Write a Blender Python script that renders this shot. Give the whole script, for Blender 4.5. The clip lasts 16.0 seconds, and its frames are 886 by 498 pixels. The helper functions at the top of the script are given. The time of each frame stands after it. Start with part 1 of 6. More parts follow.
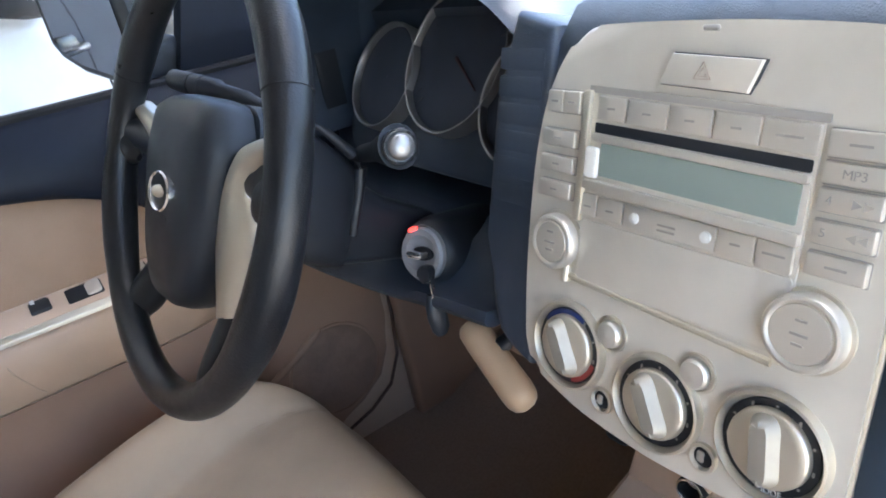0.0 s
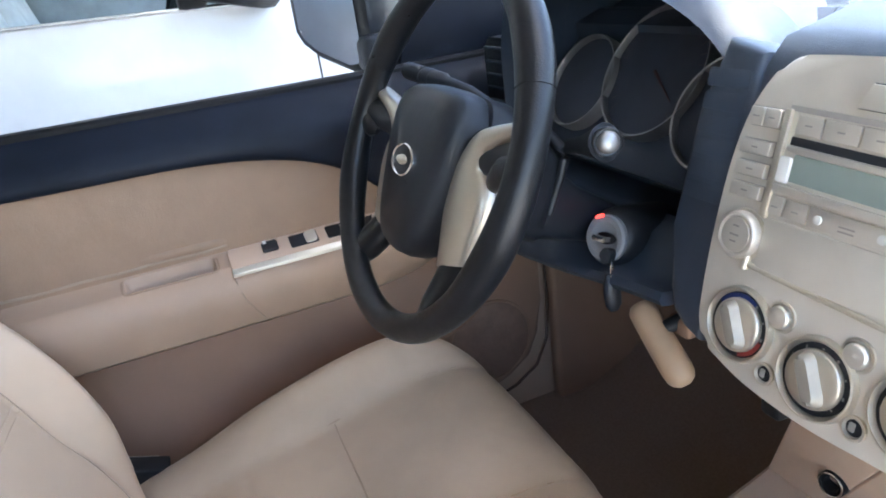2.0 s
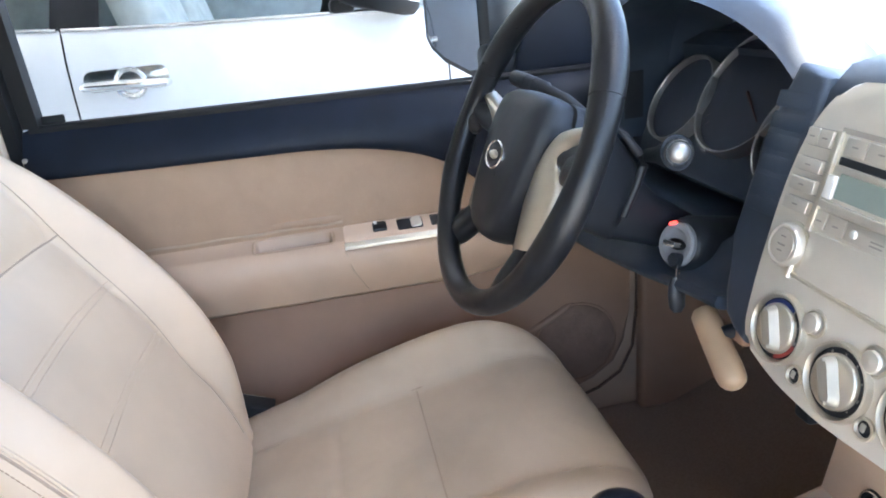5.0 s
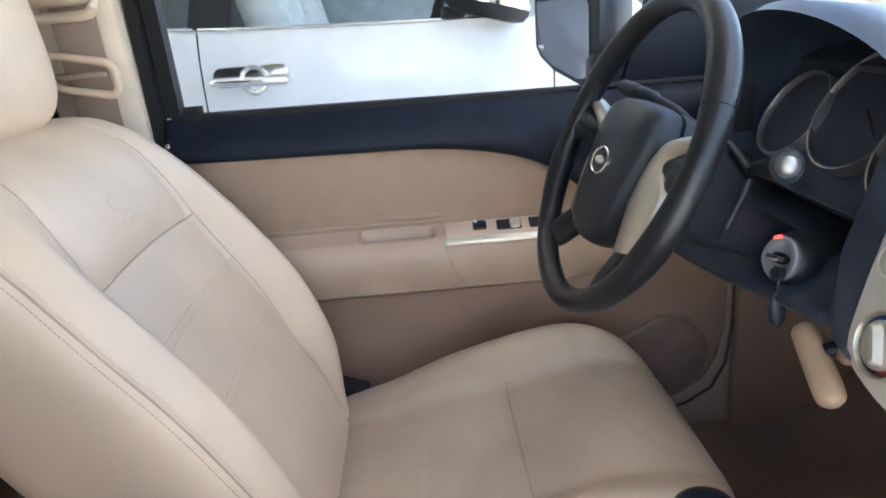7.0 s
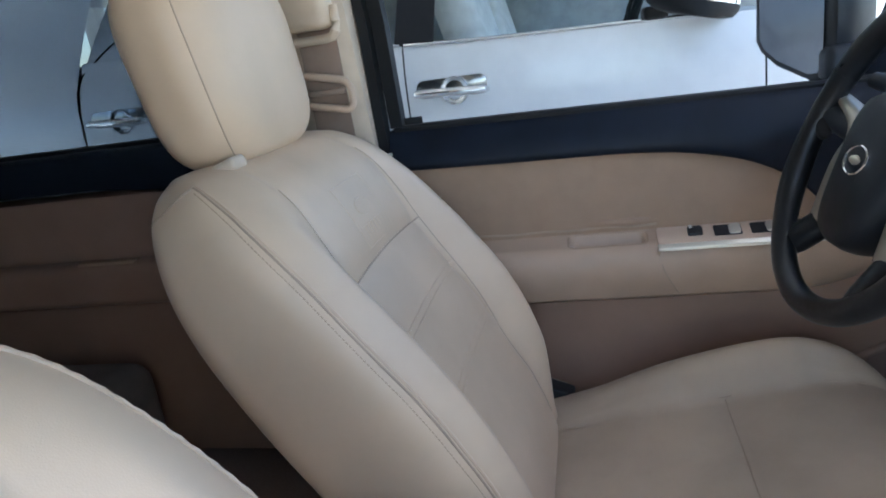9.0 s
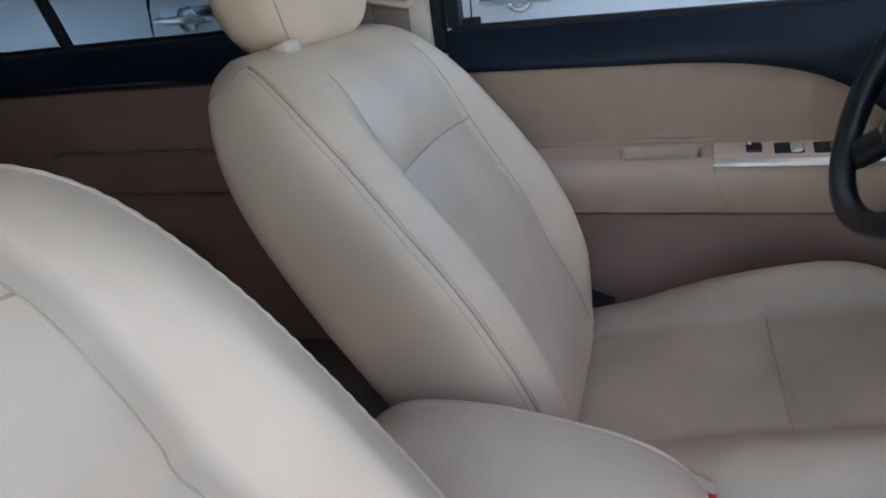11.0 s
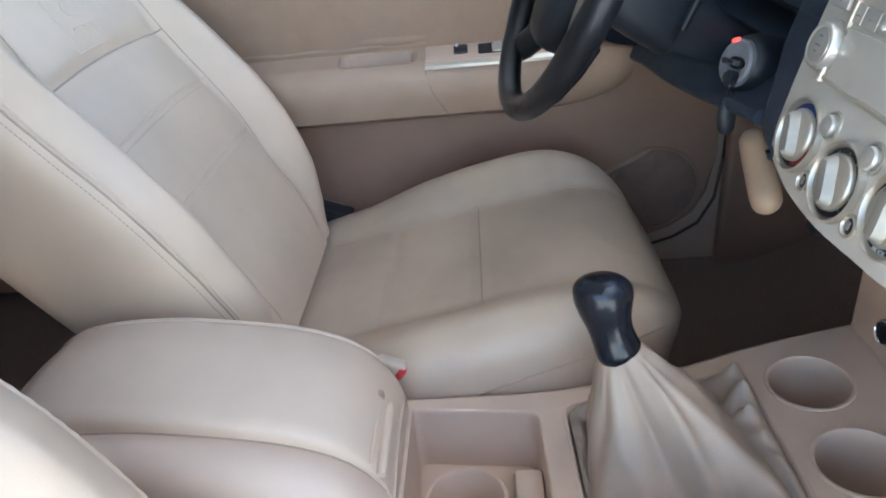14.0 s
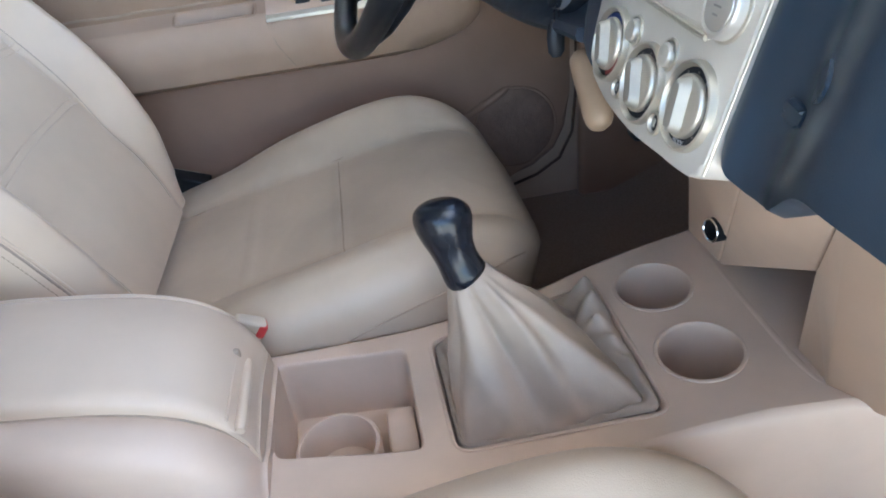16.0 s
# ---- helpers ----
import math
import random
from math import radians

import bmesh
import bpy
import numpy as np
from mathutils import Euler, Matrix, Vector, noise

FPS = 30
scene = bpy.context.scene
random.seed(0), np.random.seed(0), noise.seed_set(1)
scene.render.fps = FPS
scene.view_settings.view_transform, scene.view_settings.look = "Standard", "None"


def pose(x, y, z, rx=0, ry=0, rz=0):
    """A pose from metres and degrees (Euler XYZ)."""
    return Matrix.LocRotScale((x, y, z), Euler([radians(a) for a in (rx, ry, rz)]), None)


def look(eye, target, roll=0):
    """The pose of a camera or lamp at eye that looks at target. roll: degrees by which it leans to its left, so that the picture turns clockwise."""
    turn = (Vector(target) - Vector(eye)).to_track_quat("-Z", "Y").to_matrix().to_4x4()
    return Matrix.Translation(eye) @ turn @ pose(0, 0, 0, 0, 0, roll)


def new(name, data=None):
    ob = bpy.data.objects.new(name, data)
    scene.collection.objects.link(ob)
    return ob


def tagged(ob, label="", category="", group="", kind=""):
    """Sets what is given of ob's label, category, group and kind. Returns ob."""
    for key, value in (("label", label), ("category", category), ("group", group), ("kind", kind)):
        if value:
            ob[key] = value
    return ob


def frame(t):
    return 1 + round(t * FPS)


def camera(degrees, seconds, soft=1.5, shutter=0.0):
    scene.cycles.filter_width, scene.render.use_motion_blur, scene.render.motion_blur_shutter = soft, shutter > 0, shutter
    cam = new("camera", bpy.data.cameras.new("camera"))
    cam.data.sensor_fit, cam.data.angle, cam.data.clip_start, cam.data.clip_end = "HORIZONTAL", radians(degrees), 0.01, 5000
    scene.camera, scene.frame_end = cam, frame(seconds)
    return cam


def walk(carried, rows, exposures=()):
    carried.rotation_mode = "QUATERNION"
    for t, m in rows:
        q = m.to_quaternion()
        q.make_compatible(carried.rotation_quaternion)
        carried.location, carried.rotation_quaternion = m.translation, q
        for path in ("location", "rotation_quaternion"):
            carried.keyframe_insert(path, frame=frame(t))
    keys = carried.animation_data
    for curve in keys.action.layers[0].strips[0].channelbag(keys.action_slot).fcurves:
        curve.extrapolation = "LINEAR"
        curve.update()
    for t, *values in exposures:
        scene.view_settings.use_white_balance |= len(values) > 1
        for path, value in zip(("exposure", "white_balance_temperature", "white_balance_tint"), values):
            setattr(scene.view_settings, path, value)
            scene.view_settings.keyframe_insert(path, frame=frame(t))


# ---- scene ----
cam = camera(67.10, 16.0, 1.9)
PATH = [
    (0, (0.2146, 0.2383, 0.9131), (-1.3325, 1.1930, 0.0795), -10.95),
    (0.5, (0.2048, 0.2119, 0.9144), (-1.3804, 1.1117, 0.0912), -10.54),
    (1, (0.2127, 0.1873, 0.9197), (-1.4161, 1.0213, 0.1126), -10.24),
    (1.5, (0.2353, 0.1622, 0.9264), (-1.4521, 0.9051, 0.1513), -9.89),
    (2, (0.2820, 0.1338, 0.9406), (-1.4570, 0.7549, 0.1723), -8.26),
    (2.5, (0.3240, 0.1261, 0.9482), (-1.4465, 0.6623, 0.1883), -7.94),
    (3, (0.3480, 0.1332, 0.9471), (-1.4455, 0.6382, 0.2200), -7.44),
    (3.2, (0.3537, 0.1393, 0.9571), (-1.4472, 0.6004, 0.2195), -7.94),
    (5.3, (0.3889, 0.1476, 0.9403), (-1.4654, 0.4038, 0.2358), -5.28),
    (5.5, (0.3940, 0.1416, 0.9404), (-1.4621, 0.3743, 0.2329), -4.80),
    (6, (0.4111, 0.1398, 0.9472), (-1.4832, 0.2482, 0.3150), -4.66),
    (6.5, (0.4189, 0.1306, 0.9448), (-1.4761, 0.1969, 0.3088), -4.40),
    (7, (0.4245, 0.1241, 0.9448), (-1.4634, 0.1540, 0.2854), -4.74),
    (7.5, (0.4204, 0.1030, 0.9408), (-1.4641, 0.0476, 0.2733), -6.21),
    (8, (0.4346, 0.0730, 0.9490), (-1.4497, -0.1359, 0.3120), -7.81),
    (8.5, (0.4435, 0.0600, 0.9511), (-1.4146, -0.3396, 0.3286), -8.74),
    (8.7, (0.4447, 0.0549, 0.9550), (-1.4152, -0.3842, 0.3652), -8.77),
    (10.8, (0.4701, 0.0661, 0.9272), (-1.2682, -0.5592, 0.1607), -7.46),
    (11, (0.4704, 0.0748, 0.9222), (-1.2601, -0.5579, 0.1444), -6.98),
    (11.5, (0.4722, 0.1050, 0.9156), (-1.2493, -0.4698, 0.0753), -7.31),
    (12, (0.4794, 0.1413, 0.9100), (-1.2445, -0.3662, 0.0322), -7.13),
    (12.5, (0.4759, 0.1683, 0.8968), (-1.2585, -0.2276, -0.0170), -6.56),
    (13, (0.4705, 0.1902, 0.8915), (-1.2522, -0.1047, -0.0808), -6.35),
    (13.5, (0.4687, 0.2140, 0.8837), (-1.2566, -0.0245, -0.0994), -6.77),
    (14, (0.4643, 0.2368, 0.8756), (-1.2583, 0.0972, -0.1310), -6.25),
    (14.5, (0.4569, 0.2640, 0.8683), (-1.2486, 0.2358, -0.1759), -6.22),
    (15, (0.4529, 0.2836, 0.8656), (-1.2445, 0.3011, -0.1920), -6.72),
    (15.5, (0.4543, 0.2861, 0.8563), (-1.2296, 0.3451, -0.2211), -7.02),
    (16, (0.4748, 0.2870, 0.8391), (-1.1794, 0.4285, -0.2761), -7.56),
]
EXPOSURES = [(0, 2.90, 6400, 10), (3.2, 2.88, 6350, 10), (5.5, 3.2, 6600, 9), (6, 2.87, 6700, 9), (7, 2.8, 6700, 9), (8, 2.55, 6900, 9), (8.5, 2.15, 6200, 7), (11, 1.85, 5900, 5), (13, 2.46, 6050, 5), (14.5, 2.72, 6000, 5), (15.5, 2.78, 5960, 5), (16, 2.75, 5950, 5)]
walk(cam, [(t, look(eye, target, roll)) for t, eye, target, roll in PATH], EXPOSURES)

# ---- light ----
world = bpy.data.worlds.new("world")
scene.world = world
world.use_nodes = True
wn = world.node_tree
sky = wn.nodes.new("ShaderNodeTexSky")
sky.sky_type = "NISHITA"
sky.sun_disc = False
sky.sun_elevation, sky.sun_rotation = radians(73.7), radians(59)
wn.links.new(sky.outputs[0], wn.nodes["Background"].inputs[0])
wn.nodes["Background"].inputs[1].default_value = 0.15
sun = new("sun", bpy.data.lights.new("sun", "SUN"))
sun.data.energy, sun.data.angle, sun.data.color = 5.0, radians(1.5), (1.0, 0.96, 0.9)
sun.matrix_world = look((0, 0, 0), (-0.25, -0.15, -1.0))


# ---- materials ----
def mat(name, base, rough=0.5, metal=0.0, var=0.08, scale=14.0, bump=0.0, grain=600.0, rvar=0.08, spec=0.5, coat=0.0, second=None, wrinkle=0.0):
    m = bpy.data.materials.new(name)
    m.use_nodes = True
    t = m.node_tree
    b = t.nodes["Principled BSDF"]
    b.inputs["Metallic"].default_value = metal
    b.inputs["Specular IOR Level"].default_value = spec
    b.inputs["Coat Weight"].default_value = coat
    co = t.nodes.new("ShaderNodeTexCoord")
    n = t.nodes.new("ShaderNodeTexNoise")
    n.inputs["Scale"].default_value, n.inputs["Detail"].default_value = scale, 6.0
    t.links.new(co.outputs["Object"], n.inputs["Vector"])
    mix = t.nodes.new("ShaderNodeMix")
    mix.data_type = "RGBA"
    dark = second or tuple(c * (1 - 2 * var) for c in base)
    mix.inputs["A"].default_value, mix.inputs["B"].default_value = (*dark, 1), (*[min(1, c * (1 + var)) for c in base], 1)
    ramp = t.nodes.new("ShaderNodeMapRange")
    ramp.inputs["From Min"].default_value, ramp.inputs["From Max"].default_value = 0.3, 0.62
    t.links.new(n.outputs["Fac"], ramp.inputs["Value"])
    t.links.new(ramp.outputs[0], mix.inputs["Factor"])
    t.links.new(mix.outputs["Result"], b.inputs["Base Color"])
    rr = t.nodes.new("ShaderNodeMapRange")
    rr.inputs["To Min"].default_value, rr.inputs["To Max"].default_value = max(0.02, rough - rvar), min(1, rough + rvar)
    n2 = t.nodes.new("ShaderNodeTexNoise")
    n2.inputs["Scale"].default_value, n2.inputs["Detail"].default_value = scale * 3.1, 4.0
    t.links.new(co.outputs["Object"], n2.inputs["Vector"])
    t.links.new(n2.outputs["Fac"], rr.inputs["Value"])
    t.links.new(rr.outputs[0], b.inputs["Roughness"])
    if bump:
        v = t.nodes.new("ShaderNodeTexVoronoi")
        v.inputs["Scale"].default_value = grain
        t.links.new(co.outputs["Object"], v.inputs["Vector"])
        add = t.nodes.new("ShaderNodeMath")
        add.operation = "MULTIPLY_ADD"
        add.inputs[1].default_value = 2.0
        t.links.new(n2.outputs["Fac"], add.inputs[0])
        t.links.new(v.outputs["Distance"], add.inputs[2])
        height = add.outputs[0]
        if wrinkle:
            n3 = t.nodes.new("ShaderNodeTexNoise")
            n3.inputs["Scale"].default_value, n3.inputs["Detail"].default_value, n3.inputs["Distortion"].default_value = 11.0, 2.0, 0.8
            t.links.new(co.outputs["Object"], n3.inputs["Vector"])
            more = t.nodes.new("ShaderNodeMath")
            more.operation = "MULTIPLY_ADD"
            more.inputs[1].default_value = wrinkle
            t.links.new(n3.outputs["Fac"], more.inputs[0])
            t.links.new(height, more.inputs[2])
            height = more.outputs[0]
        bp = t.nodes.new("ShaderNodeBump")
        bp.inputs["Strength"].default_value, bp.inputs["Distance"].default_value = bump, 0.0006
        t.links.new(height, bp.inputs["Height"])
        t.links.new(bp.outputs[0], b.inputs["Normal"])
    return m


def glow(name, base, strength):
    m = mat(name, base, 0.4)
    b = m.node_tree.nodes["Principled BSDF"]
    b.inputs["Emission Color"].default_value, b.inputs["Emission Strength"].default_value = (*base, 1), strength
    return m


def glass(name, base, rough=0.0):
    m = mat(name, base, rough, var=0.0, rvar=0.0)
    b = m.node_tree.nodes["Principled BSDF"]
    b.inputs["Transmission Weight"].default_value, b.inputs["IOR"].default_value = 1.0, 1.05
    return m


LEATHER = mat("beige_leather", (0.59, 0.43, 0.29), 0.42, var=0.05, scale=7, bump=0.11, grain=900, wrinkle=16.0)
# Darker, greyer copy of the seat leather, with the cushion's shade in it.
CUSHION = mat("shaded_beige_leather", (0.47, 0.355, 0.25), 0.46, var=0.09, scale=5, bump=0.22, grain=900, wrinkle=18.0)
STITCH = mat("brown_thread", (0.34, 0.225, 0.145), 0.8)
SEAM = mat("leather_seam", (0.37, 0.27, 0.19), 0.7)
BEIGE = mat("beige_plastic", (0.57, 0.414, 0.300), 0.5, var=0.05, scale=10, bump=0.15, grain=1100)
BEIGE_DOOR = mat("beige_door_cloth", (0.345, 0.235, 0.16), 0.8, var=0.025, scale=25, bump=0.4, grain=700, spec=0.25)
ARMREST = mat("rosy_beige_vinyl", (0.42, 0.288, 0.197), 0.5, var=0.05, scale=9, bump=0.2, grain=900)
LOWER_DOOR = mat("brown_beige_door_plastic", (0.32, 0.19, 0.125), 0.5, var=0.06, scale=7, bump=0.3, grain=1000)
SPEAKER = mat("speaker_mesh", (0.25, 0.155, 0.108), 0.7, var=0.08, scale=30, bump=0.9, grain=520)
PILLAR = mat("cream_plastic", (0.58, 0.46, 0.34), 0.55, bump=0.1)
BLACK = mat("black_plastic", (0.014, 0.017, 0.022), 0.42, spec=0.38, var=0.15, bump=0.2, grain=1000)
DASH = mat("charcoal_dash", (0.028, 0.041, 0.062), 0.46, var=0.15, bump=0.25, grain=900)
DASHFACE = mat("smooth_charcoal_dash", (0.020, 0.036, 0.056), 0.34, var=0.12, bump=0.08, grain=900)
RUBBER = mat("black_rubber", (0.008, 0.0085, 0.010), 0.6, spec=0.25)
WHEEL = mat("black_wheel_leather", (0.008, 0.009, 0.011), 0.31, spec=0.36, var=0.15, scale=30, bump=0.25, grain=700)
SILVER = mat("champagne_silver", (0.66, 0.615, 0.535), 0.42, metal=0.35, var=0.04, scale=20, bump=0.06, grain=1800)
SILVER_BTN = mat("silver_button", (0.64, 0.60, 0.53), 0.36, metal=0.6, var=0.04)
CHROME = mat("chrome", (0.80, 0.80, 0.80), 0.12, metal=1.0, var=0.02, rvar=0.04)
SATIN = mat("satin_metal", (0.62, 0.57, 0.475), 0.40, metal=0.8, var=0.04)
LCD = mat("grey_green_display", (0.24, 0.29, 0.26), 0.18, var=0.03)
PRINT = mat("grey_print", (0.34, 0.315, 0.28), 0.6)
WHITE = mat("white_plastic", (0.75, 0.74, 0.70), 0.4)
RED = mat("red_plastic", (0.62, 0.05, 0.05), 0.4)
REDLIGHT = glow("red_indicator", (1.0, 0.05, 0.04), 0.6)
CARPET = mat("brown_carpet", (0.32, 0.235, 0.185), 0.95, var=0.06, scale=220, bump=0.8, grain=900, spec=0.1)
PAINT = mat("silver_car_paint", (0.66, 0.68, 0.70), 0.5, metal=0.3, var=0.02, coat=0.6)
DARKGLASS = mat("dark_car_glass", (0.09, 0.105, 0.105), 0.05, var=0.05, rvar=0.02)
CARGLASS = glass("grey_car_glass", (0.66, 0.72, 0.72))
TINT = glass("tinted_glass", (0.16, 0.19, 0.22))
SMOKED = glass("smoked_glass", (0.05, 0.06, 0.07))
CLEAR = glass("clear_glass", (0.97, 0.98, 0.98))
MIRROR = mat("mirror_glass", (0.20, 0.22, 0.26), 0.03, metal=1.0, var=0.0, rvar=0.0)
HEADLINER = mat("grey_headliner", (0.30, 0.28, 0.25), 0.9, bump=0.2)
BELT = mat("brown_webbing", (0.30, 0.215, 0.165), 0.8, bump=0.3)
GROUND = mat("concrete_ground", (0.48, 0.47, 0.45), 0.85, var=0.05, scale=2, bump=0.5, grain=60)
WALLPAINT = mat("white_wall", (0.75, 0.75, 0.73), 0.8, scale=1.5)


# ---- building helpers ----
def empty(name, place, label="", category="", group="", kind=""):
    ob = new(name)
    ob.location = place
    ob.empty_display_size = 0.05
    bpy.context.view_layer.update()
    return tagged(ob, label, category, group, kind)


def finish(bm, name, material, angle=38):
    me = bpy.data.meshes.new(name)
    bmesh.ops.recalc_face_normals(bm, faces=bm.faces[:])
    bm.to_mesh(me)
    bm.free()
    me.materials.append(material)
    me.shade_smooth()
    me.set_sharp_from_angle(angle=radians(angle))
    return me


def world_of(ob):
    return world_of(ob.parent) @ ob.matrix_parent_inverse @ ob.matrix_basis if ob.parent else Matrix.LocRotScale(ob.location, ob.rotation_euler, ob.scale)


def part(name, bm, material, parent, label="", angle=38):
    ob = new(name, finish(bm, name, material, angle))
    ob.parent = parent
    ob.matrix_parent_inverse = world_of(parent).inverted()
    return tagged(ob, label)


def thing(name, bm, material, label="", category="", group="", kind="", angle=38):
    return tagged(new(name, finish(bm, name, material, angle)), label, category, group, kind)


def box(x0, x1, y0, y1, z0, z1, bevel=0.004, segs=2, m=None, bm=None):
    bm2 = bmesh.new()
    bmesh.ops.create_cube(bm2, size=1.0)
    c = Matrix.Translation(((x0 + x1) / 2, (y0 + y1) / 2, (z0 + z1) / 2)) @ Matrix.Diagonal((abs(x1 - x0), abs(y1 - y0), abs(z1 - z0), 1))
    bmesh.ops.transform(bm2, matrix=c, verts=bm2.verts[:])
    if bevel:
        bmesh.ops.bevel(bm2, geom=bm2.edges[:], offset=bevel, segments=segs, profile=0.5, affect="EDGES", clamp_overlap=True)
    if m is not None:
        bmesh.ops.transform(bm2, matrix=m, verts=bm2.verts[:])
    return join(bm, bm2)


def join(bm, other):
    if bm is None:
        return other
    me = bpy.data.meshes.new("tmp")
    other.to_mesh(me)
    other.free()
    bm.from_mesh(me)
    bpy.data.meshes.remove(me)
    return bm


def rings(rows, closed=True, caps=True, loop=False, bm=None):
    """A skin over rows of points."""
    bm = bm or bmesh.new()
    vs = [[bm.verts.new(p) for p in row] for row in rows]
    n = len(vs[0])
    pairs = list(zip(vs, vs[1:])) + ([(vs[-1], vs[0])] if loop else [])
    for a, b in pairs:
        for i in range(n if closed else n - 1):
            j = (i + 1) % n
            bm.faces.new((a[i], a[j], b[j], b[i]))
    if caps and closed and not loop:
        bm.faces.new(vs[0][::-1])
        bm.faces.new(vs[-1])
    return bm


def tube(points, radius, n=12, bm=None, loop=False, flat=1.0, up=(0, 0, 1)):
    """A round bar along points; radius is a number or one for each point."""
    pts = [Vector(p) for p in points]
    rs = radius if isinstance(radius, (list, tuple)) else [radius] * len(pts)
    rows = []
    for i, p in enumerate(pts):
        a = pts[i - 1] if (i or loop) else p
        b = pts[(i + 1) % len(pts)] if (i < len(pts) - 1 or loop) else p
        d = (b - a).normalized()
        s = d.cross(Vector(up))
        s = s.normalized() if s.length > 1e-4 else d.orthogonal().normalized()
        w = s.cross(d)
        rows.append([p + rs[i] * (math.cos(2 * math.pi * k / n) * s + flat * math.sin(2 * math.pi * k / n) * w) for k in range(n)])
    return rings(rows, loop=loop, bm=bm)


def lathe(profile, m, n=40, bm=None):
    """Turned form: profile rows of (radius, height) about z, then placed by m."""
    rows = [[m @ Vector((max(r, 1e-5) * math.cos(2 * math.pi * k / n), max(r, 1e-5) * math.sin(2 * math.pi * k / n), h)) for k in range(n)] for r, h in profile]
    return rings(rows, caps=False, bm=bm)


def prism(outline, place, depth, bevel=0.003, segs=2, bm=None):
    """A plate with the outline's (u, v) points; place(u, v, w) gives the world point, w from 0 to depth."""
    b2 = bmesh.new()
    lo = [b2.verts.new(place(u, v, 0)) for u, v in outline]
    hi = [b2.verts.new(place(u, v, depth)) for u, v in outline]
    n = len(outline)
    b2.faces.new(lo[::-1])
    top = b2.faces.new(hi)
    for i in range(n):
        j = (i + 1) % n
        b2.faces.new((lo[i], lo[j], hi[j], hi[i]))
    if bevel:
        bmesh.ops.bevel(b2, geom=list(top.edges), offset=bevel, segments=segs, profile=0.5, affect="EDGES", clamp_overlap=True)
    return join(bm, b2)


def rounded(u0, u1, v0, v1, r, n=6):
    """A rectangle's outline with round corners."""
    out = []
    for cu, cv, a in ((u1 - r, v0 + r, -90), (u1 - r, v1 - r, 0), (u0 + r, v1 - r, 90), (u0 + r, v0 + r, 180)):
        out += [(cu + r * math.cos(radians(a + 90 * k / n)), cv + r * math.sin(radians(a + 90 * k / n))) for k in range(n + 1)]
    return out


def spline(knots, x):
    """Smooth curve through (x, value) knots."""
    ks = sorted(knots)
    if x <= ks[0][0]:
        return ks[0][1]
    if x >= ks[-1][0]:
        return ks[-1][1]
    i = next(k for k in range(len(ks) - 1) if ks[k][0] <= x <= ks[k + 1][0])
    def slope(k):
        if k == 0 or k == len(ks) - 1:
            a, b = (0, 1) if k == 0 else (-2, -1)
            return (ks[b][1] - ks[a][1]) / (ks[b][0] - ks[a][0])
        return (ks[k + 1][1] - ks[k - 1][1]) / (ks[k + 1][0] - ks[k - 1][0])
    (x0, y0), (x1, y1) = ks[i], ks[i + 1]
    h, u = x1 - x0, (x - x0) / (x1 - x0)
    return (2 * u**3 - 3 * u**2 + 1) * y0 + (u**3 - 2 * u**2 + u) * h * slope(i) + (3 * u**2 - 2 * u**3) * y1 + (u**3 - u**2) * h * slope(i + 1)


def bumpy(d, w):
    """A smooth hill of height 1 and half width w."""
    return math.exp(-(d / w) ** 2)


# ---- setting ----
FLOOR_Z = 0.11
thing("ground", box(-80, 80, -80, 80, -0.72, -0.62, 0), GROUND, "pale concrete ground of a car yard", "ground", kind="structure")


